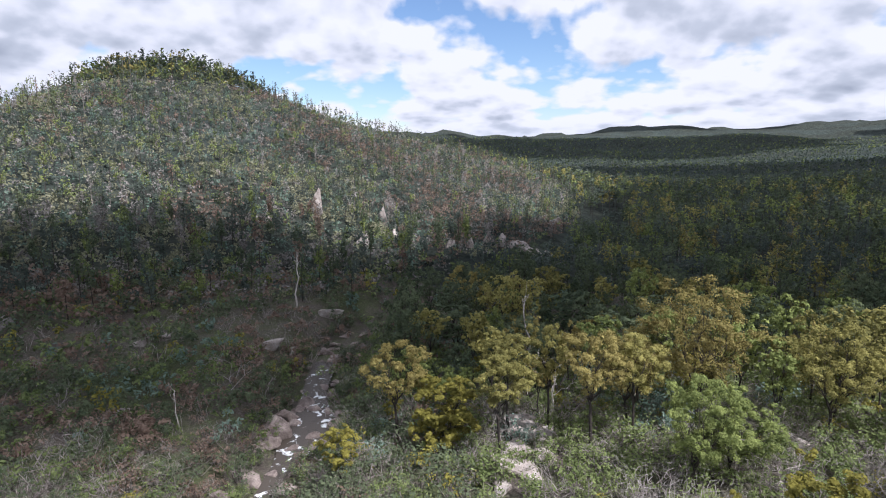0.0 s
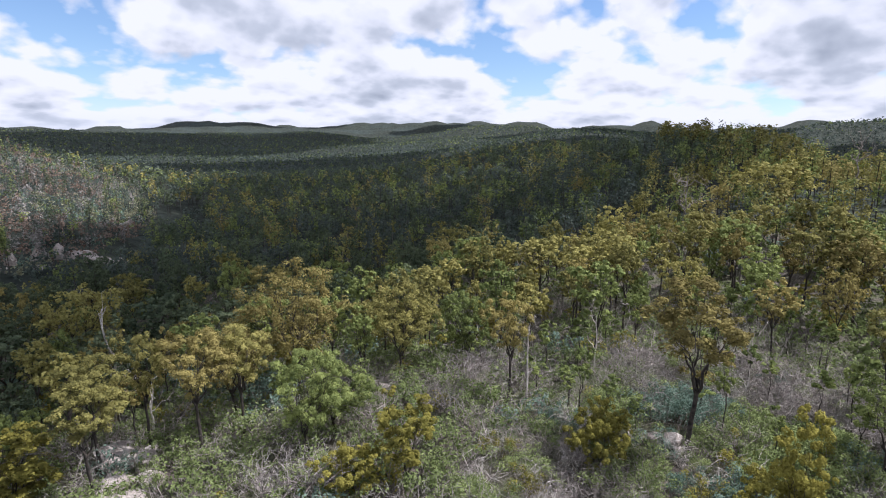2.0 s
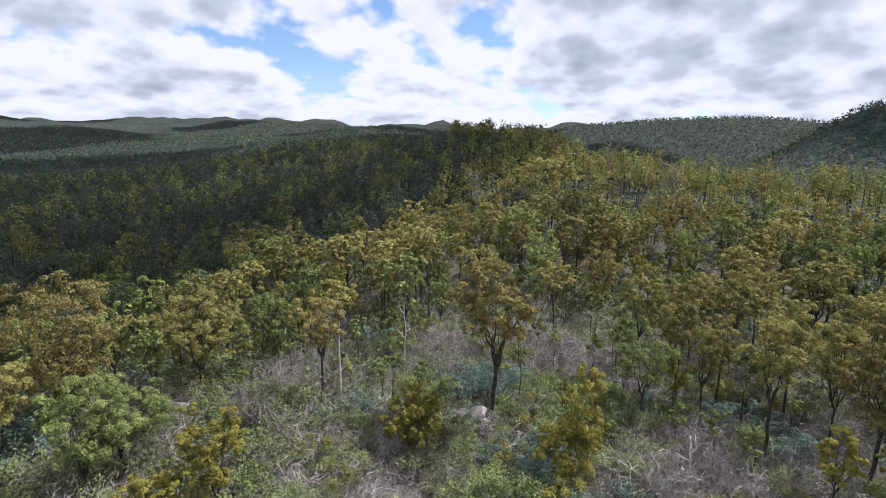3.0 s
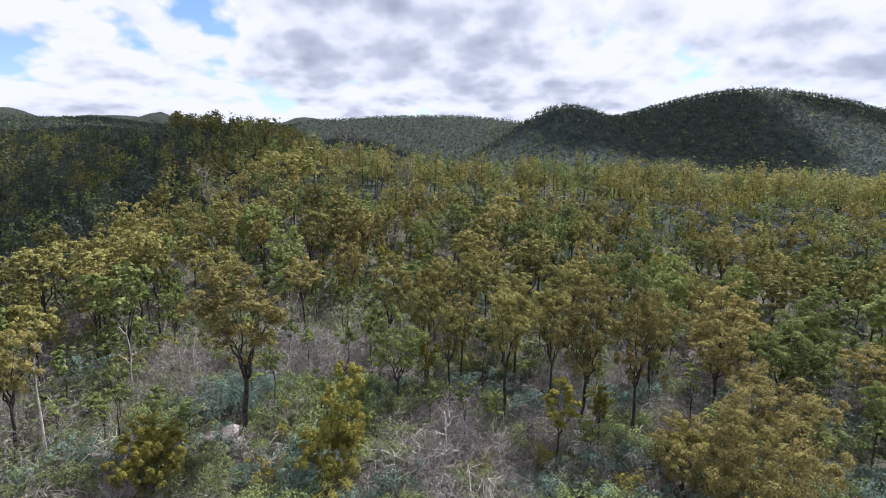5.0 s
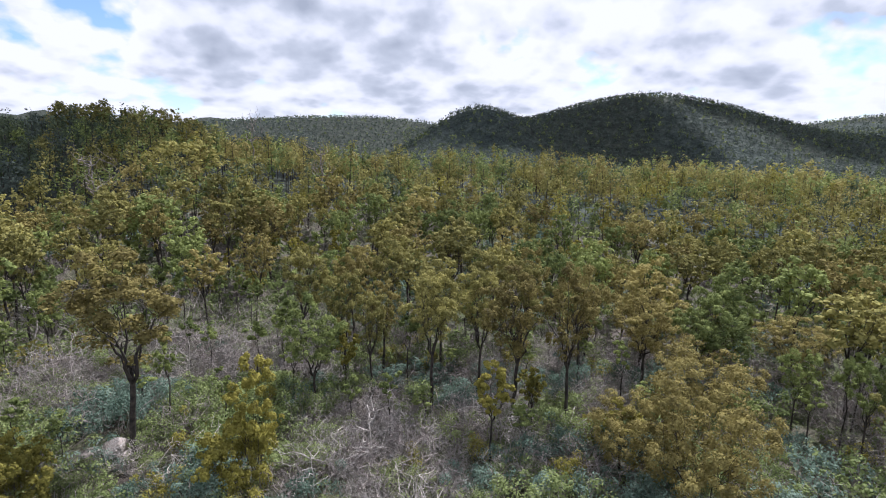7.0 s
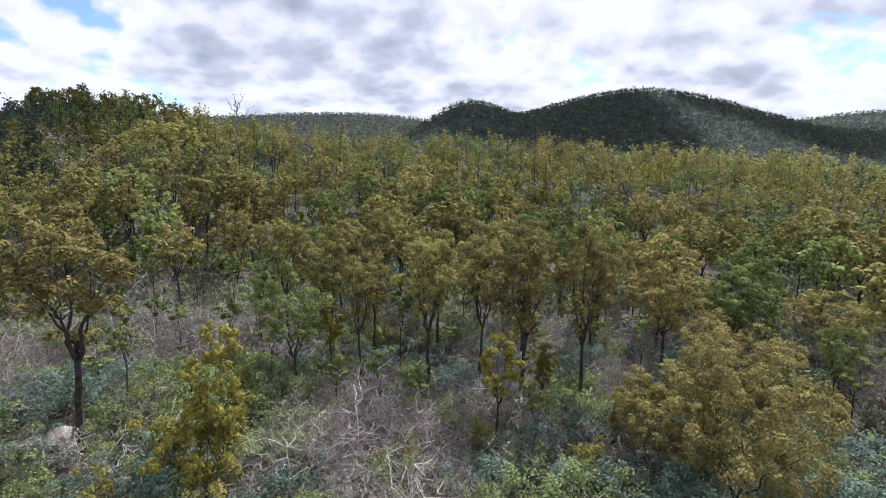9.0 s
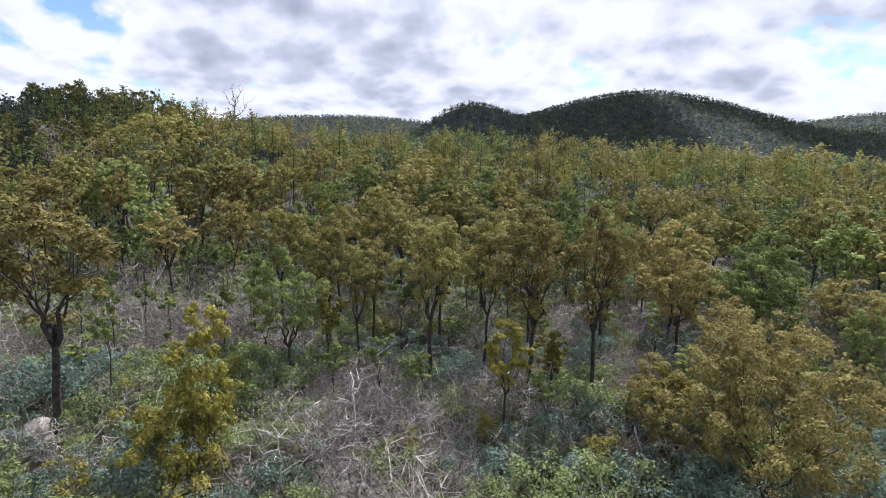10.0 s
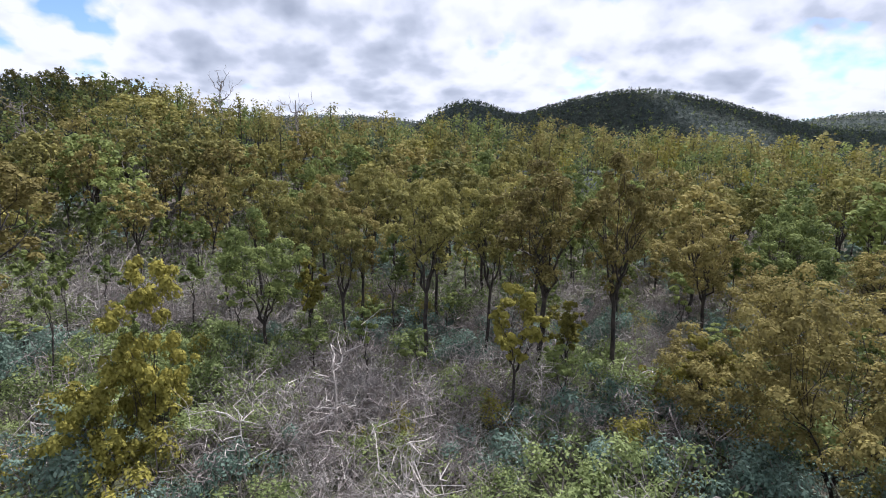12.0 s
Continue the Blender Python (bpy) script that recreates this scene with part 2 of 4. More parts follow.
def ground(x, y):
    """The height of the ground."""
    x, y = np.asarray(x, float), np.asarray(y, float)
    d, theta = np.hypot(x, y), np.degrees(np.arctan2(x, y))
    north = 1 / (1 + np.exp((y - 46 - 0.25 * np.maximum(x, 0)) / 9))
    east = 1 / (1 + np.exp(-(x + 8) / 6))
    h = -8.0 + 7.0 * north * east
    h = h + bell(x, y, 142, -52, 10.0, 90, 27, 97)
    h = h + bell(x, y, 192, 92, 16.5, 56, 38, 36)
    h = h + bell(x, y, -146, 303, 66, 64, 95, 26)
    h = h + bell(x, y, -10, 350, 26, 60, 80)
    h = h + bell(x, y, -230, 150, 22, 80, 70)
    h = h + bell(x, y, 634, -296, 80, 130, 90, 65)
    h = h + bell(x, y, 553, -92, 47, 46, 70, 80)
    h = h + bell(x, y, 565, -56, 7, 40, 50, 80)
    h = h + bell(x, y, 720, -700, 60, 160, 150)
    h = h + bell(x, y, 1000, 130, 42, 300, 140, 80) + bell(x, y, 980, -20, 14, 120, 90, 80)
    h = h + bell(x, y, 270, 210, 18, 110, 60, 40)
    h = h + bell(x, y, 700, 480, 42, 260, 120, 30)
    wave = fbm(x / 420.0 + 7, y / 420.0 + 3, 4, 5) - 0.5
    rise = np.maximum(d - 650, 0)
    h = h + rise * (0.030 + 0.010 * np.clip((theta - 10) / 60, 0, 1) + 0.014 * np.exp(-((theta - 42) / 15) ** 2)) * (1 - 0.5 * np.clip((d - 2500) / 2500, 0, 1)) * 1.25
    h = h + wave * (1.5 + 0.075 * rise)
    near = np.clip((d - 10) / 60, 0.25, 1)
    h = h + (fbm(x / 14.0, y / 14.0, 3, 11) - 0.5) * 2.0 * near + (fbm(x / 3.0, y / 3.0, 2, 17) - 0.5) * 0.35
    off, along = creek_distance(x, y)
    level = creek_level(along)
    bank = np.clip((off - 1.5) / 9.0, 0, 1)
    bank = bank * bank * (3 - 2 * bank)
    return np.where(along < 235, (level - 0.45) * (1 - bank) + h * bank, h)


def mesh_of(name, blocks, materials, smooth=False):
    """One mesh from blocks of (points, faces, material number); faces: an array with one row a face."""
    data = bpy.data.meshes.new(name)
    points = np.concatenate([b[0] for b in blocks]).astype(np.float32)
    loops, sizes, slots, base = [], [], [], 0
    for v, f, slot in blocks:
        f = np.asarray(f, np.int32)
        loops.append((f + base).ravel())
        sizes.append(np.full(len(f), f.shape[1], np.int32))
        slots.append(np.broadcast_to(np.asarray(slot, np.int32), (len(f),)))
        base += len(v)
    loops, sizes, slots = np.concatenate(loops), np.concatenate(sizes), np.concatenate(slots)
    data.vertices.add(len(points))
    data.vertices.foreach_set("co", points.ravel())
    data.loops.add(len(loops))
    data.loops.foreach_set("vertex_index", loops)
    data.polygons.add(len(sizes))
    data.polygons.foreach_set("loop_start", np.concatenate([[0], np.cumsum(sizes)[:-1]]).astype(np.int32))
    data.polygons.foreach_set("loop_total", sizes)
    for m in materials:
        data.materials.append(m)
    data.polygons.foreach_set("material_index", np.ascontiguousarray(slots))
    data.polygons.foreach_set("use_smooth", np.full(len(sizes), smooth))
    data.update(calc_edges=True)
    return data


def build_ground():
    spokes = 400
    rings = np.concatenate([np.linspace(3, 120, 90), np.geomspace(121.5, 4700, 90)])
    a = np.linspace(0, 2 * np.pi, spokes, endpoint=False)
    x, y = rings[:, None] * np.sin(a), rings[:, None] * np.cos(a)
    x, y = np.append(x.ravel(), 0.0), np.append(y.ravel(), 0.0)
    v = np.stack([x, y, ground(x, y)], 1)
    i, j = np.meshgrid(np.arange(len(rings) - 1), np.arange(spokes), indexing="ij")
    k = (j + 1) % spokes
    quads = np.stack([i * spokes + j, i * spokes + k, (i + 1) * spokes + k, (i + 1) * spokes + j], -1).reshape(-1, 4)[:, ::-1]
    far = np.repeat((rings[:-1] > 118).astype(int), spokes)
    j = np.arange(spokes)
    fan = np.stack([np.full(spokes, len(v) - 1), (j + 1) % spokes, j], 1)
    ob = new("ground", mesh_of("ground", [(v, quads, far), (np.zeros((0, 3)), fan - len(v), 0)], [GROUND, FAR], True))
    tagged(ob, "rolling bushland ground with leaf litter, grass and bare soil", "ground", kind="structure")


build_ground()


def build_creek():
    pts = []
    for (ax, ay), (bx, by) in zip(CREEK[1:6], CREEK[2:7]):
        for f in np.linspace(0, 1, 12, endpoint=False):
            pts.append((ax + (bx - ax) * f, ay + (by - ay) * f))
    pts = np.array(pts)
    for _ in range(6):
        pts[1:-1] = (pts[:-2] + 2 * pts[1:-1] + pts[2:]) / 4
    way = np.gradient(pts, axis=0)
    way /= np.linalg.norm(way, axis=1)[:, None]
    side = np.stack([way[:, 1], -way[:, 0]], 1)
    n, across = len(pts), 9
    wide = 0.8 + 1.2 * fbm(np.arange(n) / 14.0, np.zeros(n), 2, 31) + 1.7 * np.exp(-((pts[:, 1] - 60) / 4.5) ** 2)
    s = np.linspace(-1, 1, across)
    xy = pts[:, None] + side[:, None] * (wide[:, None] * s)[..., None]
    level = creek_level(creek_distance(pts[:, 0], pts[:, 1])[1])
    for _ in range(4):
        level[1:-1] = (level[:-2] + level[1:-1] + level[2:]) / 3
    z = np.repeat(level[:, None], across, 1) + (fbm(xy[..., 0] * 1.2, xy[..., 1] * 1.2, 2, 8) - 0.5) * 0.16
    v = np.concatenate([xy, z[..., None]], -1).reshape(-1, 3)
    i, j = np.meshgrid(np.arange(n - 1), np.arange(across - 1), indexing="ij")
    q = np.stack([i * across + j, i * across + j + 1, (i + 1) * across + j + 1, (i + 1) * across + j], -1).reshape(-1, 4)
    ob = new("creek_water", mesh_of("creek_water", [(v, q, 0)], [WATER], True))
    tagged(ob, "narrow brown creek with white rapids between boulders", "creek", kind="structure")


build_creek()


# ---- plants ----
def tube(points, radii, sides=5):
    """A tapered limb along points."""
    points, radii = np.asarray(points, float), np.asarray(radii, float)
    way = np.gradient(points, axis=0)
    way /= np.linalg.norm(way, axis=1)[:, None] + 1e-9
    ref = np.where(np.abs(way[:, 2:3]) > 0.9, [[1.0, 0.0, 0.0]], [[0.0, 0.0, 1.0]])
    u = np.cross(way, ref)
    u /= np.linalg.norm(u, axis=1)[:, None] + 1e-9
    w = np.cross(way, u)
    a = np.linspace(0, 2 * np.pi, sides, endpoint=False)
    v = points[:, None] + radii[:, None, None] * (np.cos(a)[None, :, None] * u[:, None] + np.sin(a)[None, :, None] * w[:, None])
    n = len(points)
    i, j = np.meshgrid(np.arange(n - 1), np.arange(sides), indexing="ij")
    k = (j + 1) % sides
    q = np.stack([i * sides + j, i * sides + k, (i + 1) * sides + k, (i + 1) * sides + j], -1).reshape(-1, 4)
    return v.reshape(-1, 3), q


def joined(parts):
    """Several (points, faces) of equal corner count as one."""
    v, f, base = [], [], 0
    for a, b in parts:
        v.append(a)
        f.append(b + base)
        base += len(a)
    return np.concatenate(v), np.concatenate(f)


def sprays(rng, at, size, slim=0.45, facing=None, loose=0.55, along=None):
    """A small pointed leaf spray at each place; facing: the way its upper side looks, kept loosely."""
    n = len(at)
    w = rng.normal(size=(n, 3))
    if facing is not None:
        w = facing + w * loose
    w /= np.linalg.norm(w, axis=1)[:, None] + 1e-9
    d = np.cross(w, rng.normal(size=(n, 3)))
    d /= np.linalg.norm(d, axis=1)[:, None] + 1e-9
    if along is not None:
        d = along + rng.normal(size=(n, 3)) * 0.65
        d /= np.linalg.norm(d, axis=1)[:, None] + 1e-9
    e = np.cross(w, d)
    e /= np.linalg.norm(e, axis=1)[:, None] + 1e-9
    s = (size * rng.uniform(0.6, 1.35, n))[:, None]
    v = np.stack([at - d * s * 0.5, at + e * s * slim * 0.5 - d * s * 0.08, at + d * s * 0.5, at - e * s * slim * 0.5 - d * s * 0.08], 1)
    return v.reshape(-1, 3), np.arange(4 * n, dtype=np.int32).reshape(-1, 4)


def wander(rng, a, b, steps, bend):
    """A crooked line from a to b."""
    a, b = np.asarray(a, float), np.asarray(b, float)
    f = np.linspace(0, 1, steps)[:, None]
    p = a + (b - a) * f
    k = rng.normal(size=(steps, 3)) * bend * np.linalg.norm(b - a)
    k[0] = k[-1] = 0
    p = p + k * np.sin(np.pi * f)
    return p


def crown_clumps(rng, height, radius, low, count):
    """Centres and sizes of the foliage clumps of an open, uneven crown."""
    mid, tall = height * (1 + low) / 2, height * (1 - low) / 2
    out = []
    tries = 0
    while len(out) < count and tries < 4000:
        tries += 1
        d = rng.normal(size=3)
        d /= np.linalg.norm(d)
        r = rng.uniform(0.25, 1.0) ** 0.5 * rng.uniform(0.72, 1.0)
        p = np.array([d[0] * r * radius, d[1] * r * radius, mid + d[2] * r * tall])
        taper = 1 - 0.35 * max(0.0, (mid - p[2]) / tall)
        p[:2] *= taper
        if all(np.linalg.norm((p - q) / (1, 1, 0.8)) > radius * (0.44 if count < 20 else 0.34 if count < 40 else 0.24) for q in out):
            out.append(p)
    return np.array(out), radius * rng.uniform(0.24, 0.40, len(out)) * (1 if count < 20 else 0.84 if count < 40 else 0.6)


def tree_parts(rng, height, radius, low, count, leaves, size, sides=6, lean=0.022, stem=0.017):
    """Trunk with limbs, and the crown's leaf sprays."""
    c, r = crown_clumps(rng, height, radius, low, count)
    fork_z = height * (low * 0.85 + 0.02)
    off = rng.normal(size=2) * height * lean
    fork = np.array([off[0], off[1], fork_z])
    thick = height * stem
    line = wander(rng, (0, 0, -0.5), fork, 7, 0.009)
    flare = np.linspace(1.0, 0.72, 7)
    flare[0] = 1.35
    limbs = [tube(line, thick * flare, sides)]
    steps = 5 if sides > 4 else 3
    order = np.argsort(np.arctan2(c[:, 1], c[:, 0]))
    groups = np.array_split(order, max(2, min(5, len(c) // 4)))
    for g in groups:
        hub = fork + (c[g].mean(0) - fork) * rng.uniform(0.42, 0.6)
        limbs.append(tube(wander(rng, fork - (0, 0, 0.15), hub, steps, 0.06), thick * np.linspace(0.62, 0.30, steps), max(3, sides - 1)))
        for k in g:
            limbs.append(tube(wander(rng, hub, c[k] + (0, 0, r[k] * 0.3), steps, 0.08), thick * np.linspace(0.19, 0.05, steps), 4 if sides > 4 else 3))
    share = np.maximum(4, (leaves * r ** 2 / (r ** 2).sum()).astype(int))
    spots, ways = [], []
    for p, rad, n in zip(c, r, share):
        k = 4 if n > 30 else 3
        tufts = rng.normal(size=(k, 3))
        tufts[:, 2] += 0.45
        tufts /= np.linalg.norm(tufts, axis=1)[:, None]
        tufts = tufts * rng.uniform(0.45, 0.85, (k, 1)) * rad * (1.05, 1.05, 0.85)
        wide = rng.uniform(0.32, 0.52, k) * rad
        pick = rng.integers(0, k, n)
        d = rng.normal(size=(n, 3))
        d[:, 2] += 0.75
        d /= np.linalg.norm(d, axis=1)[:, None]
        q = rng.uniform(0.72, 1.0, n) + (rng.uniform(size=n) < 0.08) * 0.35
        spots.append(p + tufts[pick] + d * (q * wide[pick])[:, None] * (1.05, 1.05, 0.95))
        ways.append(d + (0, 0, 0.25))
    return joined(limbs), sprays(rng, np.concatenate(spots), size, 0.72, np.concatenate(ways), 0.36)


def part(name, blocks, materials, parent, label="", smooth=False):
    ob = new(name, mesh_of(name, blocks, materials, smooth))
    ob.parent = parent
    if label:
        ob["label"] = label
    return ob


SPECIES = {
    # name: label, leaves, bark, height, radius, low crown, clumps, trunk thickness
    "gum_tree": ("slender eucalypt with charred dark trunk and olive open crown", OLIVE, BARK, 11.0, 2.6, 0.46, 27, 0.013),
    "green_gum_tree": ("eucalypt with dark trunk and fresh green leafy crown", GREEN, BARK, 10.0, 2.8, 0.38, 27, 0.013),
    "bronze_gum_tree": ("eucalypt with dark trunk and bronze brown new foliage", BRONZE, BARK, 11.0, 2.8, 0.46, 27, 0.014),
    "spreading_gum_tree": ("broad spreading eucalypt with dark forked trunk and olive crown", OLIVE, BARK, 11.0, 4.6, 0.28, 60, 0.015),
    "spreading_green_gum_tree": ("broad spreading eucalypt with dark trunk and fresh green crown", GREEN, BARK, 9.0, 3.8, 0.22, 52, 0.015),
    "spreading_bronze_gum_tree": ("broad spreading eucalypt with dark trunk and bronze crown", BRONZE, BARK, 11.0, 4.8, 0.28, 60, 0.015),
    "low_wattle_tree": ("low rounded wattle with dense golden-olive foliage", YELLOW, BARK, 4.6, 2.5, 0.12, 44, 0.012),
    "wattle_tree": ("bushy wattle with yellow-green foliage low on the stem", YELLOW, BARK, 7.0, 2.0, 0.12, 30, 0.010),
    "slender_wattle_tree": ("slim young wattle with small yellow-green crown and dark stem", YELLOW, BARK, 7.0, 1.3, 0.42, 22, 0.011),
    "sapling": ("thin dark young eucalypt with a small tuft of leaves", GREEN, BARK, 6.0, 0.9, 0.5, 9, 0.010),
    "bushy_gum_tree": ("broad bushy young eucalypt with golden bronze foliage", BRONZE, BARK, 8.0, 4.6, 0.08, 58, 0.012),
    "dark_gum_tree": ("dense eucalypt of the creek valley, dark green partly for cloud shade", DARK, BARK, 11.0, 3.0, 0.30, 30, 0.013),
}
DETAIL = {"near": (10500, 0.14, 6), "mid": (1600, 0.35, 4)}
made = {}


def plant_tree(species, x, y, height, radius, detail, rng):
    label, leaf, bark, h0, r0, low, count, stem = SPECIES[species]
    variant = int(rng.integers(0, 5))
    key = (species, detail, variant)
    z = float(ground(x, y))
    m = Matrix.LocRotScale((x, y, z), Euler((0, 0, rng.uniform(0, 6.283))), (radius / r0, radius / r0, height / h0))
    if key in made:
        ob = copy_thing(made[key], m)
        ob.matrix_basis = m
        return ob
    own = np.random.default_rng(100 * variant + len(species) * 7 + (3 if detail == "mid" else 0))
    leaves, size, sides = DETAIL[detail]
    leaves = int(leaves * {"bushy_gum_tree": 2.0, "sapling": 0.16, "slender_wattle_tree": 0.6}.get(species, 1.9 if species.startswith("spreading") else 1))
    wood, crown = tree_parts(own, h0, r0, low, count, leaves, size, sides, stem=stem)
    root = new(species)
    tagged(root, label, "tree", "woodland trees")
    part("trunk", [(*wood, 0)], [bark], root, "", True)
    part("crown", [(*crown, 0)], [leaf], root)
    root.matrix_basis = m
    made[key] = root
    return root


# single trees: x, y, height, crown radius
KNOWN = {
    "gum_tree": [(47, -7, 11, 2.3), (50.5, -11, 11.5, 2.5), (52, -4.5, 10.5, 2.3), (56, -8.5, 11, 2.6), (60, 0, 10.5, 2.5), (47.5, 1.5, 9.5, 1.9), (64, -12, 10.5, 2.6),
                 (66, -2, 10, 2.6), (70, -8, 10.5, 2.8), (165, 75, 12.5, 3.0), (157.3, 80.8, 13, 2.8), (160.2, 75.4, 12, 3.0), (161.7, 72.6, 11, 2.8), (165.4, 64.6, 11, 2.8), (167, 60.6, 12.5, 3.0), (169.7, 53.8, 11.5, 3.2), (194, 101, 13, 3.0), (179, 58, 12, 2.8), (172, 84, 11, 2.4), (186, 92, 12, 2.6), (160, 66, 11, 2.6), (44.8, -3, 11.8, 2.6), (54.5, 7.6, 10.8, 2.5), (50.5, 4.1, 10.2, 2.0), (36.5, 48.6, 11.3, 4.6), (6.3, 49.7, 10.4, 3.2),
                 (61.1, 41.8, 10.3, 3.2), (68.4, 31.6, 9, 3.6), (75.6, -40.5, 9.6, 2.7), (68.3, 74.3, 12.5, 6.0), (112.7, 36.3, 12, 7.5),
                 (10, 79.3, 12.6, 5.0), (67.9, 45.5, 10.2, 3.9), (33.6, 44.7, 10, 4.2)],
    "bronze_gum_tree": [(48, -16, 10.5, 2.4), (58, -14, 10.5, 2.5), (58, 3.5, 9.5, 2.3), (46, -20.5, 9, 2.6), (41, -12.5, 12.4, 2.7), (42.1, -8.7, 11.9, 3.0), (39.4, 16.7, 13.4, 4.4), (24, 49.6, 14, 6.0), (35.7, 31.6, 10.6, 2.7),
                        (72.8, 16.2, 8.6, 3.0), (48.2, -36, 6.4, 4.0), (18.3, 51.2, 9.6, 4.3), (63, 19, 9, 2.6)],
    "green_gum_tree": [(-3.8, 59, 7.6, 3.6), (1.3, 54.9, 6.4, 2.6), (54, -18.5, 9.5, 2.7), (62, -22, 10, 2.8), (66, 6, 9, 2.5), (52, -31, 9, 3.0), (58, -36, 9.5, 3.0), (49, -28.2, 8.9, 4.2), (71.2, -33.7, 8.2, 3.2), (70.6, 23.2, 8.6, 2.5), (96.5, 21.3, 8.4, 5.0), (92, 17, 8, 4.0),
                       (18.9, 37.2, 8.8, 3.6), (22.1, 38.6, 7.2, 3.8), (40, 42, 9, 3.5), (74.5, -49, 9.6, 4.5)],
    "slender_wattle_tree": [(37.7, -6.3, 7.4, 1.45), (40.8, -10, 5.4, 1.15), (47.3, 3.7, 6.5, 1.1), (36.2, -14.6, 5.0, 1.3)],
    "wattle_tree": [(35, 8, 8.6, 1.8), (34.3, 9.3, 5.0, 2.3), (34.3, 21, 4.6, 2.3), 
                    (21.3, 28, 7.2, 2.5), (32.1, 19.8, 4.8, 2.4), (17.6, 29.5, 4, 2.6), (-0.4, 47.6, 4.4, 3.0), (0.3, 47.9, 8.2, 3.4),
                    (-9.1, 44.8, 5.9, 1.9), (39, -13.5, 2.4, 1.2)],
    "bushy_gum_tree": [(31.2, -17, 8.6, 4.6), (35.2, -15.1, 5.6, 3.6), (41.5, -23.7, 6.6, 4.6), (56, -26, 6.6, 5.0)],
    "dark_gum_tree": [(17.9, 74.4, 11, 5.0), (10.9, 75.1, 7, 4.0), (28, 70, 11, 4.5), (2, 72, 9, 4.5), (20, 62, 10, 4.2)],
}
rng = np.random.default_rng(7)
stand = []
for species, rows in KNOWN.items():
    for x, y, h, r in rows:
        broad = {"wattle_tree": "low_wattle_tree"}.get(species, "spreading_" + species)
        plant_tree(broad if r > (0.45 if species == "wattle_tree" else 0.33) * h and broad in SPECIES else species, x, y, h, r, "near" if math.hypot(x - 8, y) < 56 else "mid", rng)
        stand.append((x, y, r))


def free(x, y, gap):
    return all((x - a) ** 2 + (y - b) ** 2 > (gap + 0.5 * r) ** 2 for a, b, r in stand)


def open_ground(x, y):
    """The shrubby flat beside the creek, where no tall trees stand."""
    return x < -6 - 0.1 * (y - 40) and y < 100


def bearing(x, y):
    return math.degrees(math.atan2(x, y))


def fill_trees():
    step = 3.9
    for i in range(-30, 31):
        for j in range(-30, 31):
            x, y = (i + rng.uniform(0.05, 0.95)) * step, (j + rng.uniform(0.05, 0.95)) * step
            d, b = math.hypot(x, y), bearing(x, y)
            if not 44 < d < 101 or not -46 < b < 146 or open_ground(x, y):
                continue
            if (30 < x < 44 and -30 < y < 26) or (30 < x < 61 and -30 < y < 26 and rng.random() < 0.32):
                continue
            if 44 < x < 70 and 6 < y < 30:
                continue
            if x < 45 and y < 44 and x > 0 and y > -30:
                continue
            if not free(x, y, 2.1) or float(creek_distance(x, y)[0]) < 9:
                continue
            # darker trees where cloud shade lies; some of that shade is leaf colour
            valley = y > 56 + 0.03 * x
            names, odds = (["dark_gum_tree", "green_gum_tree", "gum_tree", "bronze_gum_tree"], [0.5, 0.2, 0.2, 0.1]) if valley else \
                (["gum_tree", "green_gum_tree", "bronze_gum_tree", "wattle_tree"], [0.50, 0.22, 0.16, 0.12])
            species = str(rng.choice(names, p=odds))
            h = rng.uniform(7.0, 12.0) * (0.6 if species == "wattle_tree" else 1)
            plant_tree(species, x, y, h, h * rng.uniform(0.21, 0.30), "near" if d < 52 else "mid", rng)
            stand.append((x, y, 2.2))


fill_trees()


def fill_saplings():
    for _ in range(280):
        x, y = rng.uniform(36, 84), rng.uniform(-45, 60)
        d, b = math.hypot(x, y), bearing(x, y)
        if 30 < d < 84 and 18 < b < 140 and free(x, y, 1.0):
            plant_tree("sapling", x, y, rng.uniform(3.5, 8.0), rng.uniform(0.6, 1.2), "near" if d < 50 else "mid", rng)
            stand.append((x, y, 2.2))


fill_saplings()


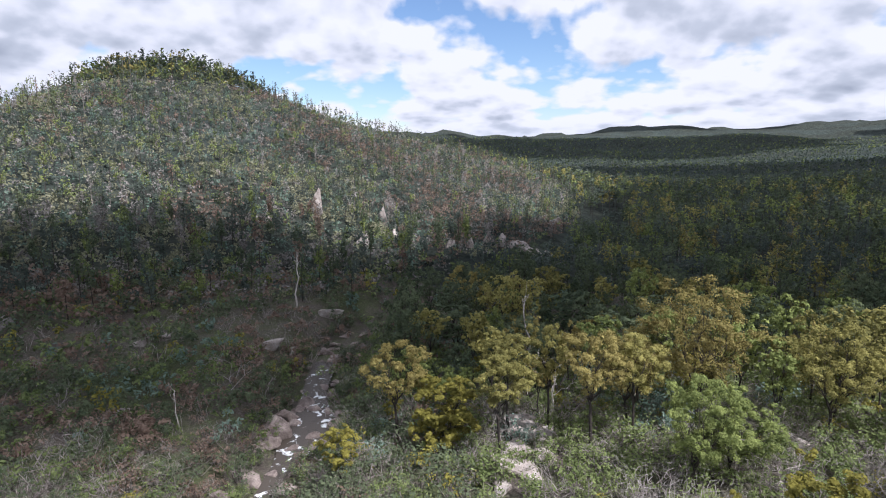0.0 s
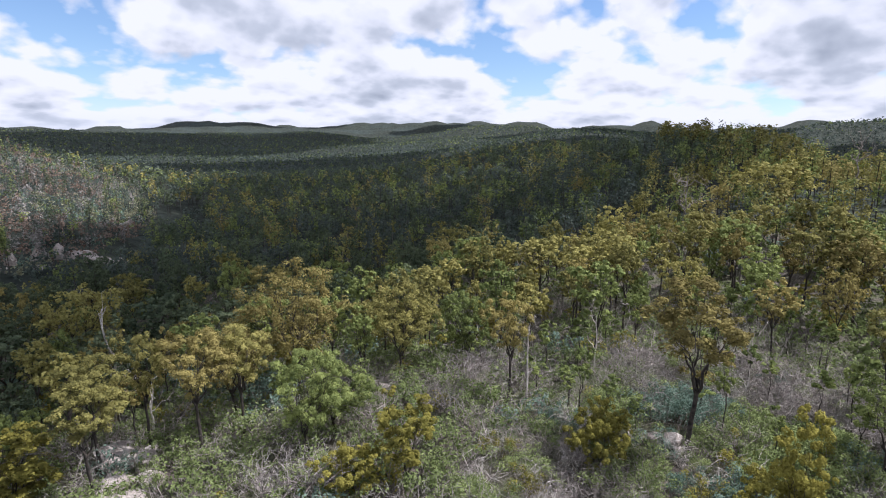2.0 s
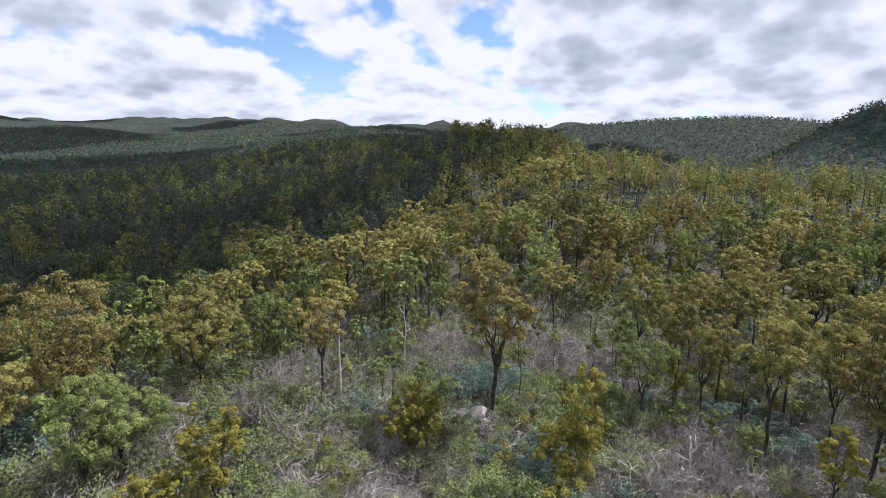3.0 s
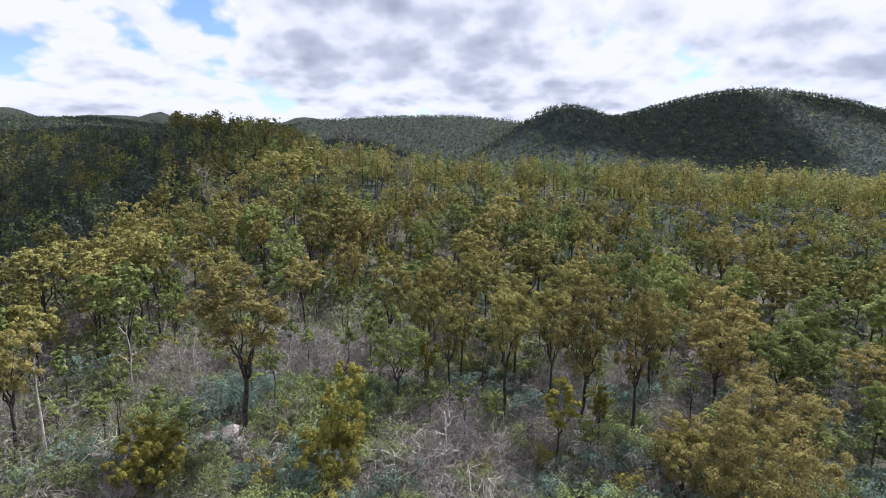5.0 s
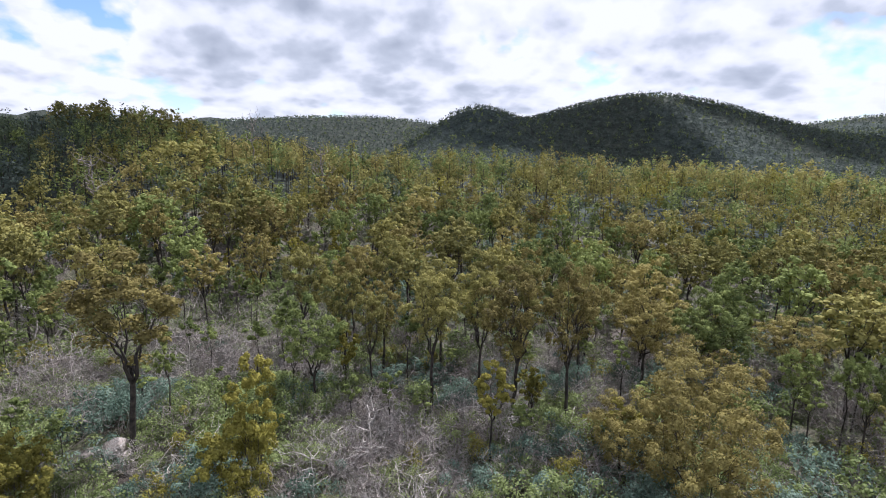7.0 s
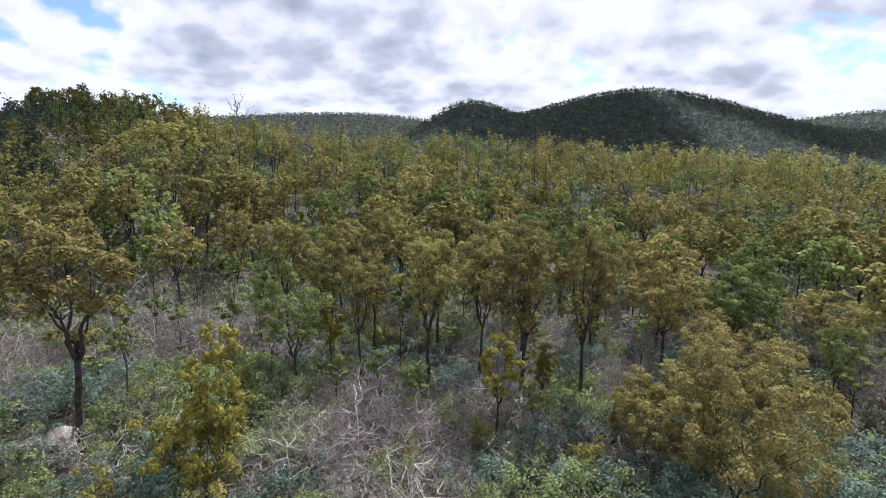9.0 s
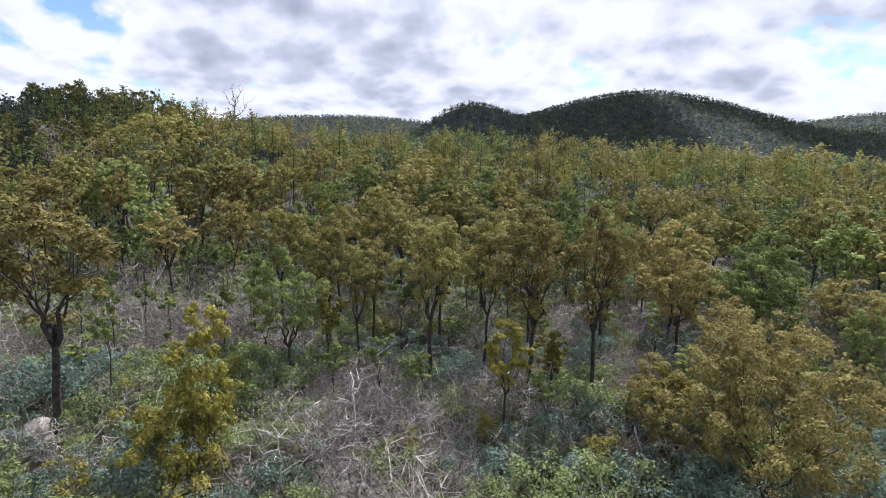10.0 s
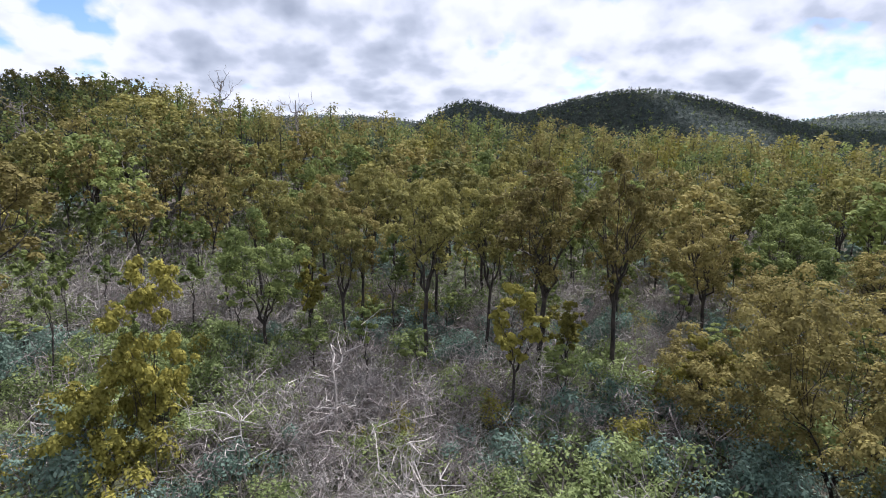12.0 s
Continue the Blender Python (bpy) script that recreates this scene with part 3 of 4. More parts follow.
def woodland(name, label, near, far, step, leaves, size, seed, trunks=True, scrub=False):
    """Woods too many to count: every tree a stem and clumped leaf sprays. scrub: the low regrowth of the burnt hill alone."""
    own = np.random.default_rng(seed)
    n = int(far / step) + 1
    i, j = np.meshgrid(np.arange(-n, n), np.arange(-n, n), indexing="ij")
    x = (i + own.uniform(0, 1, i.shape)).ravel() * step
    y = (j + own.uniform(0, 1, i.shape)).ravel() * step
    d, b = np.hypot(x, y), np.degrees(np.arctan2(x, y))
    keep = (d > near) & (d < far) & (b > -45) & (b < 145) & (creek_distance(x, y)[0] > 7)
    dip = (b > 74) & (b < 103) & (d > 178) & (d < 430)
    lee = ((b < -8) & (d > 350)) | ((b < 92) & (d > 640) & (seed not in (27, 31))) | ((b >= 92) & (seed in (27, 31)))
    keep &= ~dip & ~lee
    x, y, d = x[keep], y[keep], d[keep]
    burnt = bell(x, y, -146, 303, 1, 80, 125, 26) + bell(x, y, -30, 300, 0.5, 50, 75) > 0.16
    keep = burnt if scrub else ~burnt | (own.uniform(size=len(x)) < 0.75)
    x, y, d, burnt = x[keep], y[keep], d[keep], burnt[keep]
    m = len(x)
    z = ground(x, y)
    burnt = burnt & (z < 50)
    bushy = burnt & (own.uniform(size=m) < (1.0 if scrub else 0.2))
    h = np.where(bushy, own.uniform(2.0, 4.5, m), np.where(burnt, own.uniform(6.5, 11, m), own.uniform(6.0, 12.5, m) if trunks else own.uniform(4.5, 7.5, m)))
    r = np.where(bushy, own.uniform(1.4, 2.6, m), np.where(burnt, own.uniform(1.0, 2.0, m), own.uniform(2.0, 3.4, m) if trunks else own.uniform(2.0, 2.9, m)))
    low = np.where(bushy, 0.02, np.where(burnt, 0.22, 0.30 if trunks else 0.05))
    clumps = 26 if leaves > 200 else 13 if leaves > 30 else 6
    c = own.normal(size=(m, clumps, 3))
    c /= np.linalg.norm(c, axis=2)[..., None]
    c *= own.uniform(0.3, 0.85, (m, clumps, 1))
    pick = own.integers(0, clumps, (m, leaves))
    p = np.take_along_axis(c, pick[..., None], 1)
    jig = own.normal(size=(m, leaves, 3)) * (0.10 if leaves > 200 else 0.13 if leaves > 30 else 0.18)
    jig[..., 2] += 0.08
    p = p + jig
    centre, tall = h * (1 + low) / 2, h * (1 - low) / 2
    at = np.stack([x[:, None] + p[..., 0] * r[:, None], y[:, None] + p[..., 1] * r[:, None], (z + centre)[:, None] + p[..., 2] * tall[:, None]], -1)
    if not trunks and not scrub:
        at[..., 2] -= 1.3
    face = p * 1.1 + jig * 1.6 + (0, 0, 0.35)
    face /= np.linalg.norm(face, axis=2)[..., None] + 1e-9
    v, q = sprays(own, at.reshape(-1, 3), size, 0.62, face.reshape(-1, 3), 0.5)
    v = v.reshape(m, leaves, 4, 3)
    mid = v.mean(2, keepdims=True)
    v = (mid + (v - mid) * np.where(bushy | burnt, 0.9 if leaves > 200 else 0.82 if scrub else 0.6, 1.0)[:, None, None, None]).reshape(-1, 3)
    # valley, ridge and crest woods get darker leaves that paint in cloud shade
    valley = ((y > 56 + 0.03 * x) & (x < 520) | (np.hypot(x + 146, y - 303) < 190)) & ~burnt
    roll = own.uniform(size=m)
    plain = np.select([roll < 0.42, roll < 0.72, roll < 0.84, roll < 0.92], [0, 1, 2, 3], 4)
    shade_mix = np.select([roll < 0.42, roll < 0.74, roll < 0.88, roll < 0.96], [4, 12, 1, 0], 2)
    patch = fbm(x / 30.0, y / 30.0, 3, 61)
    pick2 = own.uniform(size=m) + (patch - 0.5) * 2.2
    scar = np.where(bushy, np.select([pick2 < 0.12, pick2 < 0.36, pick2 < 0.56, pick2 < 0.68, pick2 < 0.86], [10, 12, 6, 11, 7], 5),
                    np.select([roll < 0.34, roll < 0.68, roll < 0.82, roll < 0.9], [4, 12, 1, 10], 6))
    # beyond 400 m most leaves carry painted haze, with no real mist
    haze_mix = np.select([roll < 0.2, roll < 0.9], [4, 12], 1)
    kind = np.where(burnt, scar, np.where(d > 400, haze_mix, np.where(valley, shade_mix, plain)))
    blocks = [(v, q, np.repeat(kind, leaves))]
    if trunks:
        a = np.array([0, 2.094, 4.189])
        rad = 0.011 * h
        foot = np.stack([x[:, None] + np.cos(a) * rad[:, None], y[:, None] + np.sin(a) * rad[:, None], np.repeat((z - 0.4)[:, None], 3, 1)], -1)
        slope = own.normal(size=(m, 1, 2)) * 0.35
        top = foot * 1.0
        top[..., :2] = np.stack([x, y], 1)[:, None] + slope + (foot[..., :2] - np.stack([x, y], 1)[:, None]) * 0.35
        top[..., 2] = (z + h * 0.86)[:, None]
        v2 = np.concatenate([foot, top], 1).reshape(-1, 3)
        k = np.arange(m)[:, None, None] * 6
        f = (k + np.array([[0, 1, 4, 3], [1, 2, 5, 4], [2, 0, 3, 5]])[None]).reshape(-1, 4)
        blocks.append((v2, f, np.repeat(np.where(roll > 0.9, 9, 8), 3)))
    ob = new(name, mesh_of(name, blocks, [OLIVE, GREEN, BRONZE, YELLOW, DARK, PALE, DRY, BLUE, BARK, GREY_BARK, BROWN, HERB, HAZED]))
    return tagged(ob, label, "woodland", kind="stuff")


woodland("middle_woodland", "dense dry eucalypt woodland on the valley sides", 99, 158, 4.5, 230, 0.52, 21)
woodland("valley_side_woodland", "dry eucalypt woodland along the valley sides", 158, 260, 4.7, 90, 0.82, 29)
woodland("hillside_woodland", "olive and haze-tinted woodland covering the hillsides", 260, 430, 5.2, 24, 1.35, 22)
woodland("upper_woodland", "dark haze-tinted woodland along the upper slopes", 430, 640, 5.4, 15, 1.5, 26, False)
woodland("valley_woodland", "dark unbroken haze-tinted woodland along the far valley", 640, 1050, 8.0, 6, 2.4, 27, False)
woodland("far_valley_woodland", "dark woodland on the far valley floor, haze tinted into leaves", 1050, 1900, 9.5, 5, 3.3, 31, False)
woodland("distant_woodland", "dark distant tree cover on the ridges, haze tinted into leaves", 640, 880, 5.0, 15, 1.6, 23, False)
woodland("ridge_woodland", "far tree cover on the last ridges, haze tinted into leaves", 880, 1250, 7.5, 6, 2.2, 25, False)
woodland("hillside_scrub", "grey-green scrubby regrowth on the burnt hill", 100, 390, 2.7, 28, 0.8, 24, False, True)


# ---- understorey ----
def shrub_blocks(own, kind, radius, height, leaves, size):
    """Stems and sprays of one low shrub."""
    n = 13 if leaves > 150 else 7
    c = own.normal(size=(n, 3)) * (0.46 * radius, 0.46 * radius, 0.2 * height) + (0, 0, 0.55 * height)
    stems = [tube(wander(own, (own.normal() * 0.1, own.normal() * 0.1, -0.15), p, 4, 0.1), np.linspace(0.035, 0.012, 4), 3) for p in c]
    d = own.normal(size=(leaves, 3)) + (0, 0, 0.6)
    d /= np.linalg.norm(d, axis=1)[:, None]
    wide = own.uniform(0.22, 0.42, n)[:, None] * (radius, radius, 0.75 * height)
    pick = own.integers(0, n, leaves)
    at = c[pick] + d * wide[pick] * own.uniform(0.55, 1.1, (leaves, 1))
    at[:, 2] = np.maximum(at[:, 2], 0.05)
    return joined(stems), sprays(own, at, size, 0.5, d + (0, 0, 0.3), 0.5)


def dead_blocks(own, radius, height, limbs, twigs, forks=3, steps=5):
    """Crooked bleached limbs with a haze of grey twigs."""
    wood = []
    tips = []
    for _ in range(limbs):
        a = own.uniform(0, 6.283)
        tip = np.array([math.cos(a) * radius * own.uniform(0.4, 1.1), math.sin(a) * radius * own.uniform(0.4, 1.1), height * own.uniform(0.45, 1.1)])
        line = wander(own, own.normal(size=3) * (0.15, 0.15, 0), tip, steps, 0.12)
        wood.append(tube(line, np.linspace(0.036, 0.010, steps), 3))
        for _ in range(forks):
            s = line[own.integers(1, steps)]
            e = s + own.normal(size=3) * (0.4, 0.4, 0.25) * radius
            e[2] = max(e[2], 0.1)
            wood.append(tube(wander(own, s, e, 4, 0.2), np.linspace(0.016, 0.006, 4), 3))
            tips.append(e)
        tips.append(tip)
    tips = np.array(tips)
    at = tips[own.integers(0, len(tips), twigs)] + own.normal(size=(twigs, 3)) * (0.3 * radius, 0.3 * radius, 0.18 * height)
    at[:, 2] = np.maximum(at[:, 2], 0.05)
    way = at / (radius, radius, height) + (0, 0, 0.2)
    way /= np.linalg.norm(way, axis=1)[:, None]
    return joined(wood), sprays(own, at, 0.42, 0.045, along=way)


SHRUBS = {
    "green_shrub": ("low leafy green shrub among grass", HERB, GREY_BARK, 1.3, 1.5),
    "blue_green_shrub": ("blue-green shrub with soft pale foliage", BLUE, GREY_BARK, 1.2, 1.4),
    "yellow_shrub": ("yellow-green young wattle shrub", YELLOW, GREY_BARK, 1.0, 1.7),
    "brown_shrub": ("dry brown shrub with withered leaves", BROWN, GREY_BARK, 1.3, 1.4),
    "dark_shrub": ("dense dark green bush beside the creek", DARK, GREY_BARK, 1.5, 1.9),
    "dead_shrub": ("leafless grey dead shrub with tangled bleached branches", DRY, DRY_WOOD, 1.5, 2.0),
}


def plant_shrub(name, x, y, scale, rng):
    label, leaf, bark, r0, h0 = SHRUBS[name]
    variant = int(rng.integers(0, 6))
    key = (name, variant)
    m = Matrix.LocRotScale((x, y, float(ground(x, y))), Euler((0, 0, rng.uniform(0, 6.283))), (scale, scale, scale * rng.uniform(0.8, 1.2)))
    if key in made:
        ob = copy_thing(made[key], m)
        ob.matrix_basis = m
        return ob
    own = np.random.default_rng(500 + variant * 11 + len(name))
    wood, leaves = dead_blocks(own, r0, h0, 9, 500, 7, 7) if name == "dead_shrub" else shrub_blocks(own, name, r0, h0, 1000, 0.12)
    root = new(name)
    tagged(root, label, "shrub", "understorey shrubs")
    part("branch_frame", [(*wood, 0)], [DEAD_WOOD if name == "dead_shrub" and variant % 3 == 0 else bark], root)
    part("twiggy_crown" if name == "dead_shrub" else "foliage", [(*leaves, 0)], [leaf], root)
    root.matrix_basis = m
    made[key] = root
    return root


def shrub_choice(x, y, u):
    """Shrubs come in patches."""
    a = float(fbm(x / 9.0, y / 9.0, 2, 41))
    b = float(fbm(x / 7.0 + 30, y / 7.0, 2, 43))
    if math.hypot((x + 24) / 12, (y - 84) / 9) < 1 and u > 0.2:
        return "dead_shrub" if u > 0.62 else "brown_shrub"
    if x < 2:
        if u < 0.035:
            return "yellow_shrub"
        if u < 0.36 and a > 0.44:
            return "brown_shrub"
        return "dark_shrub" if u < 0.62 else ("green_shrub" if u < 0.84 else ("blue_green_shrub" if b > 0.5 else "dead_shrub"))
    if 48 < x < 68 and 5 < y < 30 and u < 0.55:
        return "dead_shrub"
    if u < 0.05:
        return "yellow_shrub"
    if 41 < x < 64 and -28 < y < 6 and u < 0.36:
        return "dead_shrub"
    if a > (0.62 if x < 0 or (x < 47 and y > 4) else 0.585):
        return "dead_shrub" if u < 0.8 else "green_shrub"
    return "blue_green_shrub" if b > (0.72 if x > 38 and y > 2 else 0.62) else ("green_shrub" if u < 0.82 else "dead_shrub")


def understorey():
    step, count = 1.75, {k: 0 for k in SHRUBS}
    rest = {k: [] for k in SHRUBS}
    cells = [(i, j) for i in range(-60, 72) for j in range(-70, 72)]
    for i, j in cells:
        x, y, u = (i + rng.uniform(0, 1)) * step, (j + rng.uniform(0, 1)) * step, rng.random()
        d, b = math.hypot(x, y), bearing(x, y)
        if not 2 < d < 120 or (d > 30 and not -46 < b < 146):
            continue
        if d > 82 and rng.random() < 0.45:
            continue
        if float(creek_distance(x, y)[0]) < (3.6 if 54 < y < 66 else 2.0):
            continue
        if math.hypot(x - 39.8, y - 18.4) < 2.3 or (4.5 < x < 10 and 38 < y < 51.5 and u < 0.45):
            continue
        name = shrub_choice(x, y, u)
        if 22 < x < 56 and -24 < y < 26 and count[name] < 230:
            plant_shrub(name, x, y, rng.uniform(0.7, 1.3) * (1.0 if name == "dead_shrub" else 1.25), rng)
            count[name] += 1
        else:
            rest[name].append((x, y, rng.uniform(0.7, 1.6), d))
    for name, x, y, k in (("green_shrub", 41, 11, 1.7), ("green_shrub", 43, 13, 1.8), ("green_shrub", 45, 11, 1.6), ("green_shrub", 42.5, 8.5, 1.5), ("green_shrub", 46, 14.5, 1.6),
                          ("green_shrub", 44, 6.5, 1.7), ("green_shrub", 48, 9, 1.6), ("blue_green_shrub", 37.5, -11, 1.4), ("blue_green_shrub", 36, -8, 1.5),
                          ("blue_green_shrub", 34.5, -5, 1.4), ("blue_green_shrub", 33.5, -9, 1.5), ("blue_green_shrub", 38, 18.5, 1.3), ("blue_green_shrub", 35, 24, 1.5),
                          ("dead_shrub", 40, -7, 1.35), ("dead_shrub", 36, 5, 1.35), ("dead_shrub", 37, 2, 1.35), ("dead_shrub", 34.5, 1, 1.35), ("dead_shrub", 43, 22, 1.35),
                          ("dead_shrub", 45, 25, 1.35), ("dead_shrub", 52, 12, 1.35), ("dead_shrub", 55, 15, 1.35), ("dead_shrub", 50, 21, 1.35), ("dead_shrub", 57, 20, 1.35)):
        plant_shrub(name, x, y, k, rng)
    mats = [HERB, BLUE, YELLOW, BROWN, DARK, DRY, GREY_BARK, DRY_WOOD]
    own = np.random.default_rng(88)
    protos = {}
    for s, name in enumerate(SHRUBS):
        label, leaf, bark, r0, h0 = SHRUBS[name]
        for v in range(4):
            for detail, (leaves, size) in (("near", (240, 0.2)), ("mid", (110, 0.32)), ("far", (44, 0.52))):
                if name == "dead_shrub":
                    protos[name, v, detail] = dead_blocks(own, r0, h0, 6, 200, 3, 4) if detail == "near" else dead_blocks(own, r0, h0, 3, 90, 1, 3)
                else:
                    protos[name, v, detail] = shrub_blocks(own, name, r0, h0, leaves, size)
        out = []
        for x, y, k, d in rest[name]:
            wood, leaves = protos[name, int(own.integers(0, 4)), "near" if d < 60 else "mid" if d < 86 else "far"]
            a = own.uniform(0, 6.283)
            turn = np.array([[math.cos(a), math.sin(a), 0], [-math.sin(a), math.cos(a), 0], [0, 0, 1]]) * k
            at = (x, y, float(ground(x, y)))
            out.append((leaves[0] @ turn + at, leaves[1], s))
            if d < 62 or name == "dead_shrub":
                out.append((wood[0] @ turn + at, wood[1], 7 if name == "dead_shrub" else 6))
        ob = new(name + "_thicket", mesh_of(name + "_thicket", out, mats))
        tagged(ob, "thicket of " + label, "undergrowth", kind="stuff")


understorey()


def creekside():
    for (ax, ay), (bx, by) in zip(CREEK[1:8], CREEK[2:9]):
        dx, dy = bx - ax, by - ay
        k = math.hypot(dx, dy)
        for _ in range(int(k * 0.9)):
            f = rng.uniform()
            s = rng.choice([-1, 1]) * (rng.uniform(2.3, 4.6) + (1.8 if 54 < ay + dy * f < 66 else 0))
            plant_shrub(str(rng.choice(["dark_shrub", "green_shrub", "brown_shrub"], p=[0.6, 0.2, 0.2])), ax + dx * f - dy / k * s, ay + dy * f + dx / k * s, rng.uniform(0.7, 1.4), rng)


creekside()


# ---- dead timber ----
def dead_tree_blocks(own, height, spread, limbs):
    top = np.array([own.normal() * 0.04 * height, own.normal() * 0.04 * height, height])
    line = wander(own, (0, 0, -0.4), top, 8, 0.02)
    thick = 0.016 * height
    wood = [tube(line, thick * np.linspace(1.1, 0.3, 8), 6)]
    for _ in range(limbs):
        s = line[own.integers(3, 7)]
        a = own.uniform(0, 6.283)
        e = s + np.array([math.cos(a) * spread * own.uniform(0.5, 1), math.sin(a) * spread * own.uniform(0.5, 1), height * own.uniform(0.05, 0.3)])
        limb = wander(own, s, e, 6, 0.1)
        wood.append(tube(limb, thick * np.linspace(0.5, 0.12, 6), 5))
        for _ in range(3):
            s2 = limb[own.integers(2, 6)]
            e2 = s2 + own.normal(size=3) * spread * 0.28 + (0, 0, 0.12 * height)
            wood.append(tube(wander(own, s2, e2, 5, 0.12), thick * np.linspace(0.2, 0.05, 5), 4))
    return joined(wood)


def plant_dead_tree(x, y, height, spread, limbs, mat, label, seed):
    own = np.random.default_rng(seed)
    ob = new("dead_tree", mesh_of("dead_tree", [(*dead_tree_blocks(own, height, spread, limbs), 0)], [mat], True))
    ob.location = (x, y, float(ground(x, y)))
    tagged(ob, label, "dead tree", "dead standing trees")


WHITE = "bleached white dead tree with bare forked branches"
GREY = "grey leafless dead tree with fine bare branches"
for k, (x, y, h, r, n, m, text) in enumerate([
        (11.5, 54.5, 6.5, 3.0, 7, DEAD_WOOD, WHITE), (9.5, 60, 12.5, 1.6, 4, DEAD_WOOD, WHITE), (37, 30.5, 7.5, 1.2, 4, DEAD_WOOD, WHITE),
        (96, 45, 12.5, 4.5, 12, GREY_BARK, GREY), (50, 16.5, 4.2, 0.8, 3, DEAD_WOOD, WHITE), (57, 5.5, 4.0, 0.9, 3, DEAD_WOOD, WHITE),
        (-25.7, 94.7, 9.8, 0.9, 3, DEAD_WOOD, WHITE), (-28, 55, 5.0, 0.8, 3, DEAD_WOOD, WHITE), (36, 1.5, 4.5, 2.0, 7, DEAD_WOOD, WHITE),
        (112, 12, 13, 3.0, 10, GREY_BARK, GREY), (125, 28, 13, 3.0, 10, GREY_BARK, GREY), (60, 52, 8.5, 3.0, 9, GREY_BARK, GREY),
        (34, 4.5, 3.2, 2.2, 8, DEAD_WOOD, WHITE), (38.5, 11, 3.2, 1.6, 6, DEAD_WOOD, WHITE), (82, 30, 9, 3.2, 10, GREY_BARK, GREY),
        (47, 30, 6, 1.2, 4, DEAD_WOOD, WHITE), (58, 33, 5.5, 1.4, 5, DEAD_WOOD, WHITE)]):
    plant_dead_tree(x, y, h, r, n, m, text, 900 + k)


def fallen_log(x, y, length, turn, seed):
    own = np.random.default_rng(seed)
    line = wander(own, (-length / 2, 0, 0.12), (length / 2, 0, 0.35), 8, 0.03)
    wood = [tube(line, np.linspace(0.13, 0.05, 8), 6)]
    for _ in range(5):
        s = line[own.integers(3, 8)]
        wood.append(tube(wander(own, s, s + own.normal(size=3) * (0.5, 0.8, 0.2) + (0.5, 0, 0.6), 5, 0.1), np.linspace(0.04, 0.012, 5), 4))
    ob = new("fallen_log", mesh_of("fallen_log", [(*joined(wood), 0)], [DEAD_WOOD], True))
    ob.matrix_basis = pose(x, y, float(ground(x, y)), 0, 0, turn)
    tagged(ob, "bleached fallen log with broken branches on the ground", "log", "fallen timber")


for k, (x, y, n, a) in enumerate([(41, 22, 5, 20), (36, 26, 4, -40), (43, 15, 3.5, 70), (33, -10, 4, 10), (29, -18, 3, 100), (46, 36, 5, 140), (24, 34, 4, 30)]):
    fallen_log(x, y, n, a, 950 + k)


# ---- rocks ----
def rock_mesh(own, name, mat):
    """A weathered block: a ball cut by slanted planes, then roughened."""
    bm = bmesh.new()
    bmesh.ops.create_icosphere(bm, subdivisions=3, radius=1.25)
    planes = [(Vector(own.normal(size=3)).normalized(), own.uniform(0.5, 0.85)) for _ in range(11)]
    o = Vector(own.uniform(-50, 50, 3))
    for v in bm.verts:
        p = v.co.copy()
        for n, reach in planes:
            over = p.dot(n) - reach
            if over > 0:
                p = p - n * over
        k = noise.noise(p * 1.6 + o) * 0.10 + noise.noise(p * 4.2 + o) * 0.06
        v.co = p * (1 + k)
    data = bpy.data.meshes.new(name)
    bm.to_mesh(data)
    bm.free()
    data.materials.append(mat)
    return data


def place_rocks(name, label, group, mat, rows, seed):
    """rows: x, y, half length, half width, half height."""
    own = np.random.default_rng(seed)
    shapes = [rock_mesh(own, name, mat) for _ in range(5)]
    for x, y, a, b, c in rows:
        ob = new(name, shapes[int(own.integers(0, 5))])
        ob.matrix_basis = Matrix.LocRotScale((x, y, float(ground(x, y)) + 0.25 * c), Euler((own.normal() * 0.15, own.normal() * 0.15, own.uniform(0, 6.283))), (a, b, c))
        tagged(ob, label, "rock", group)


place_rocks("granite_boulder", "pale weathered granite boulder half sunk in scrub", "granite outcrops", GRANITE, [
    (8, 50, 3.0, 2.0, 1.1), (6.5, 41.5, 2.6, 1.8, 0.8), (9.3, 47, 1.8, 1.2, 0.7), (5.5, 44, 1.8, 1.2, 0.6), (17, 51.4, 1.8, 1.0, 0.8),
    (40.2, 18.2, 1.2, 1.0, 0.9), (39.2, 19.1, 0.8, 0.7, 0.6), (39.4, 17.2, 0.6, 0.5, 0.45), (32.5, 45, 1.2, 0.9, 0.8), (-39, 69, 1.5, 1.0, 0.6), (-42, 80, 2.0, 1.2, 1.0),
    (-19.5, 96, 2.6, 1.4, 1.2), (-25.5, 79, 2.0, 1.2, 0.9), (7.2, 45.5, 1.6, 1.2, 0.6), (8.8, 43.5, 1.2, 0.9, 0.5),
    (-27, 76, 1.3, 0.9, 0.8), (-23, 81, 1.5, 1.0, 0.8), (-31, 72, 1.2, 0.8, 0.6), (-44, 77, 1.3, 1.0, 0.7), (-12, 41, 1.2, 0.9, 0.5), (-27, 47, 1.3, 0.9, 0.6),
    (-30, 50, 1.0, 0.8, 0.5), (-36, 58, 1.2, 0.8, 0.5), (18.5, 52.5, 1.1, 0.8, 0.6), (30.5, 44, 1.0, 0.7, 0.6), (4.5, 39, 1.0, 0.8, 0.4)], 3)
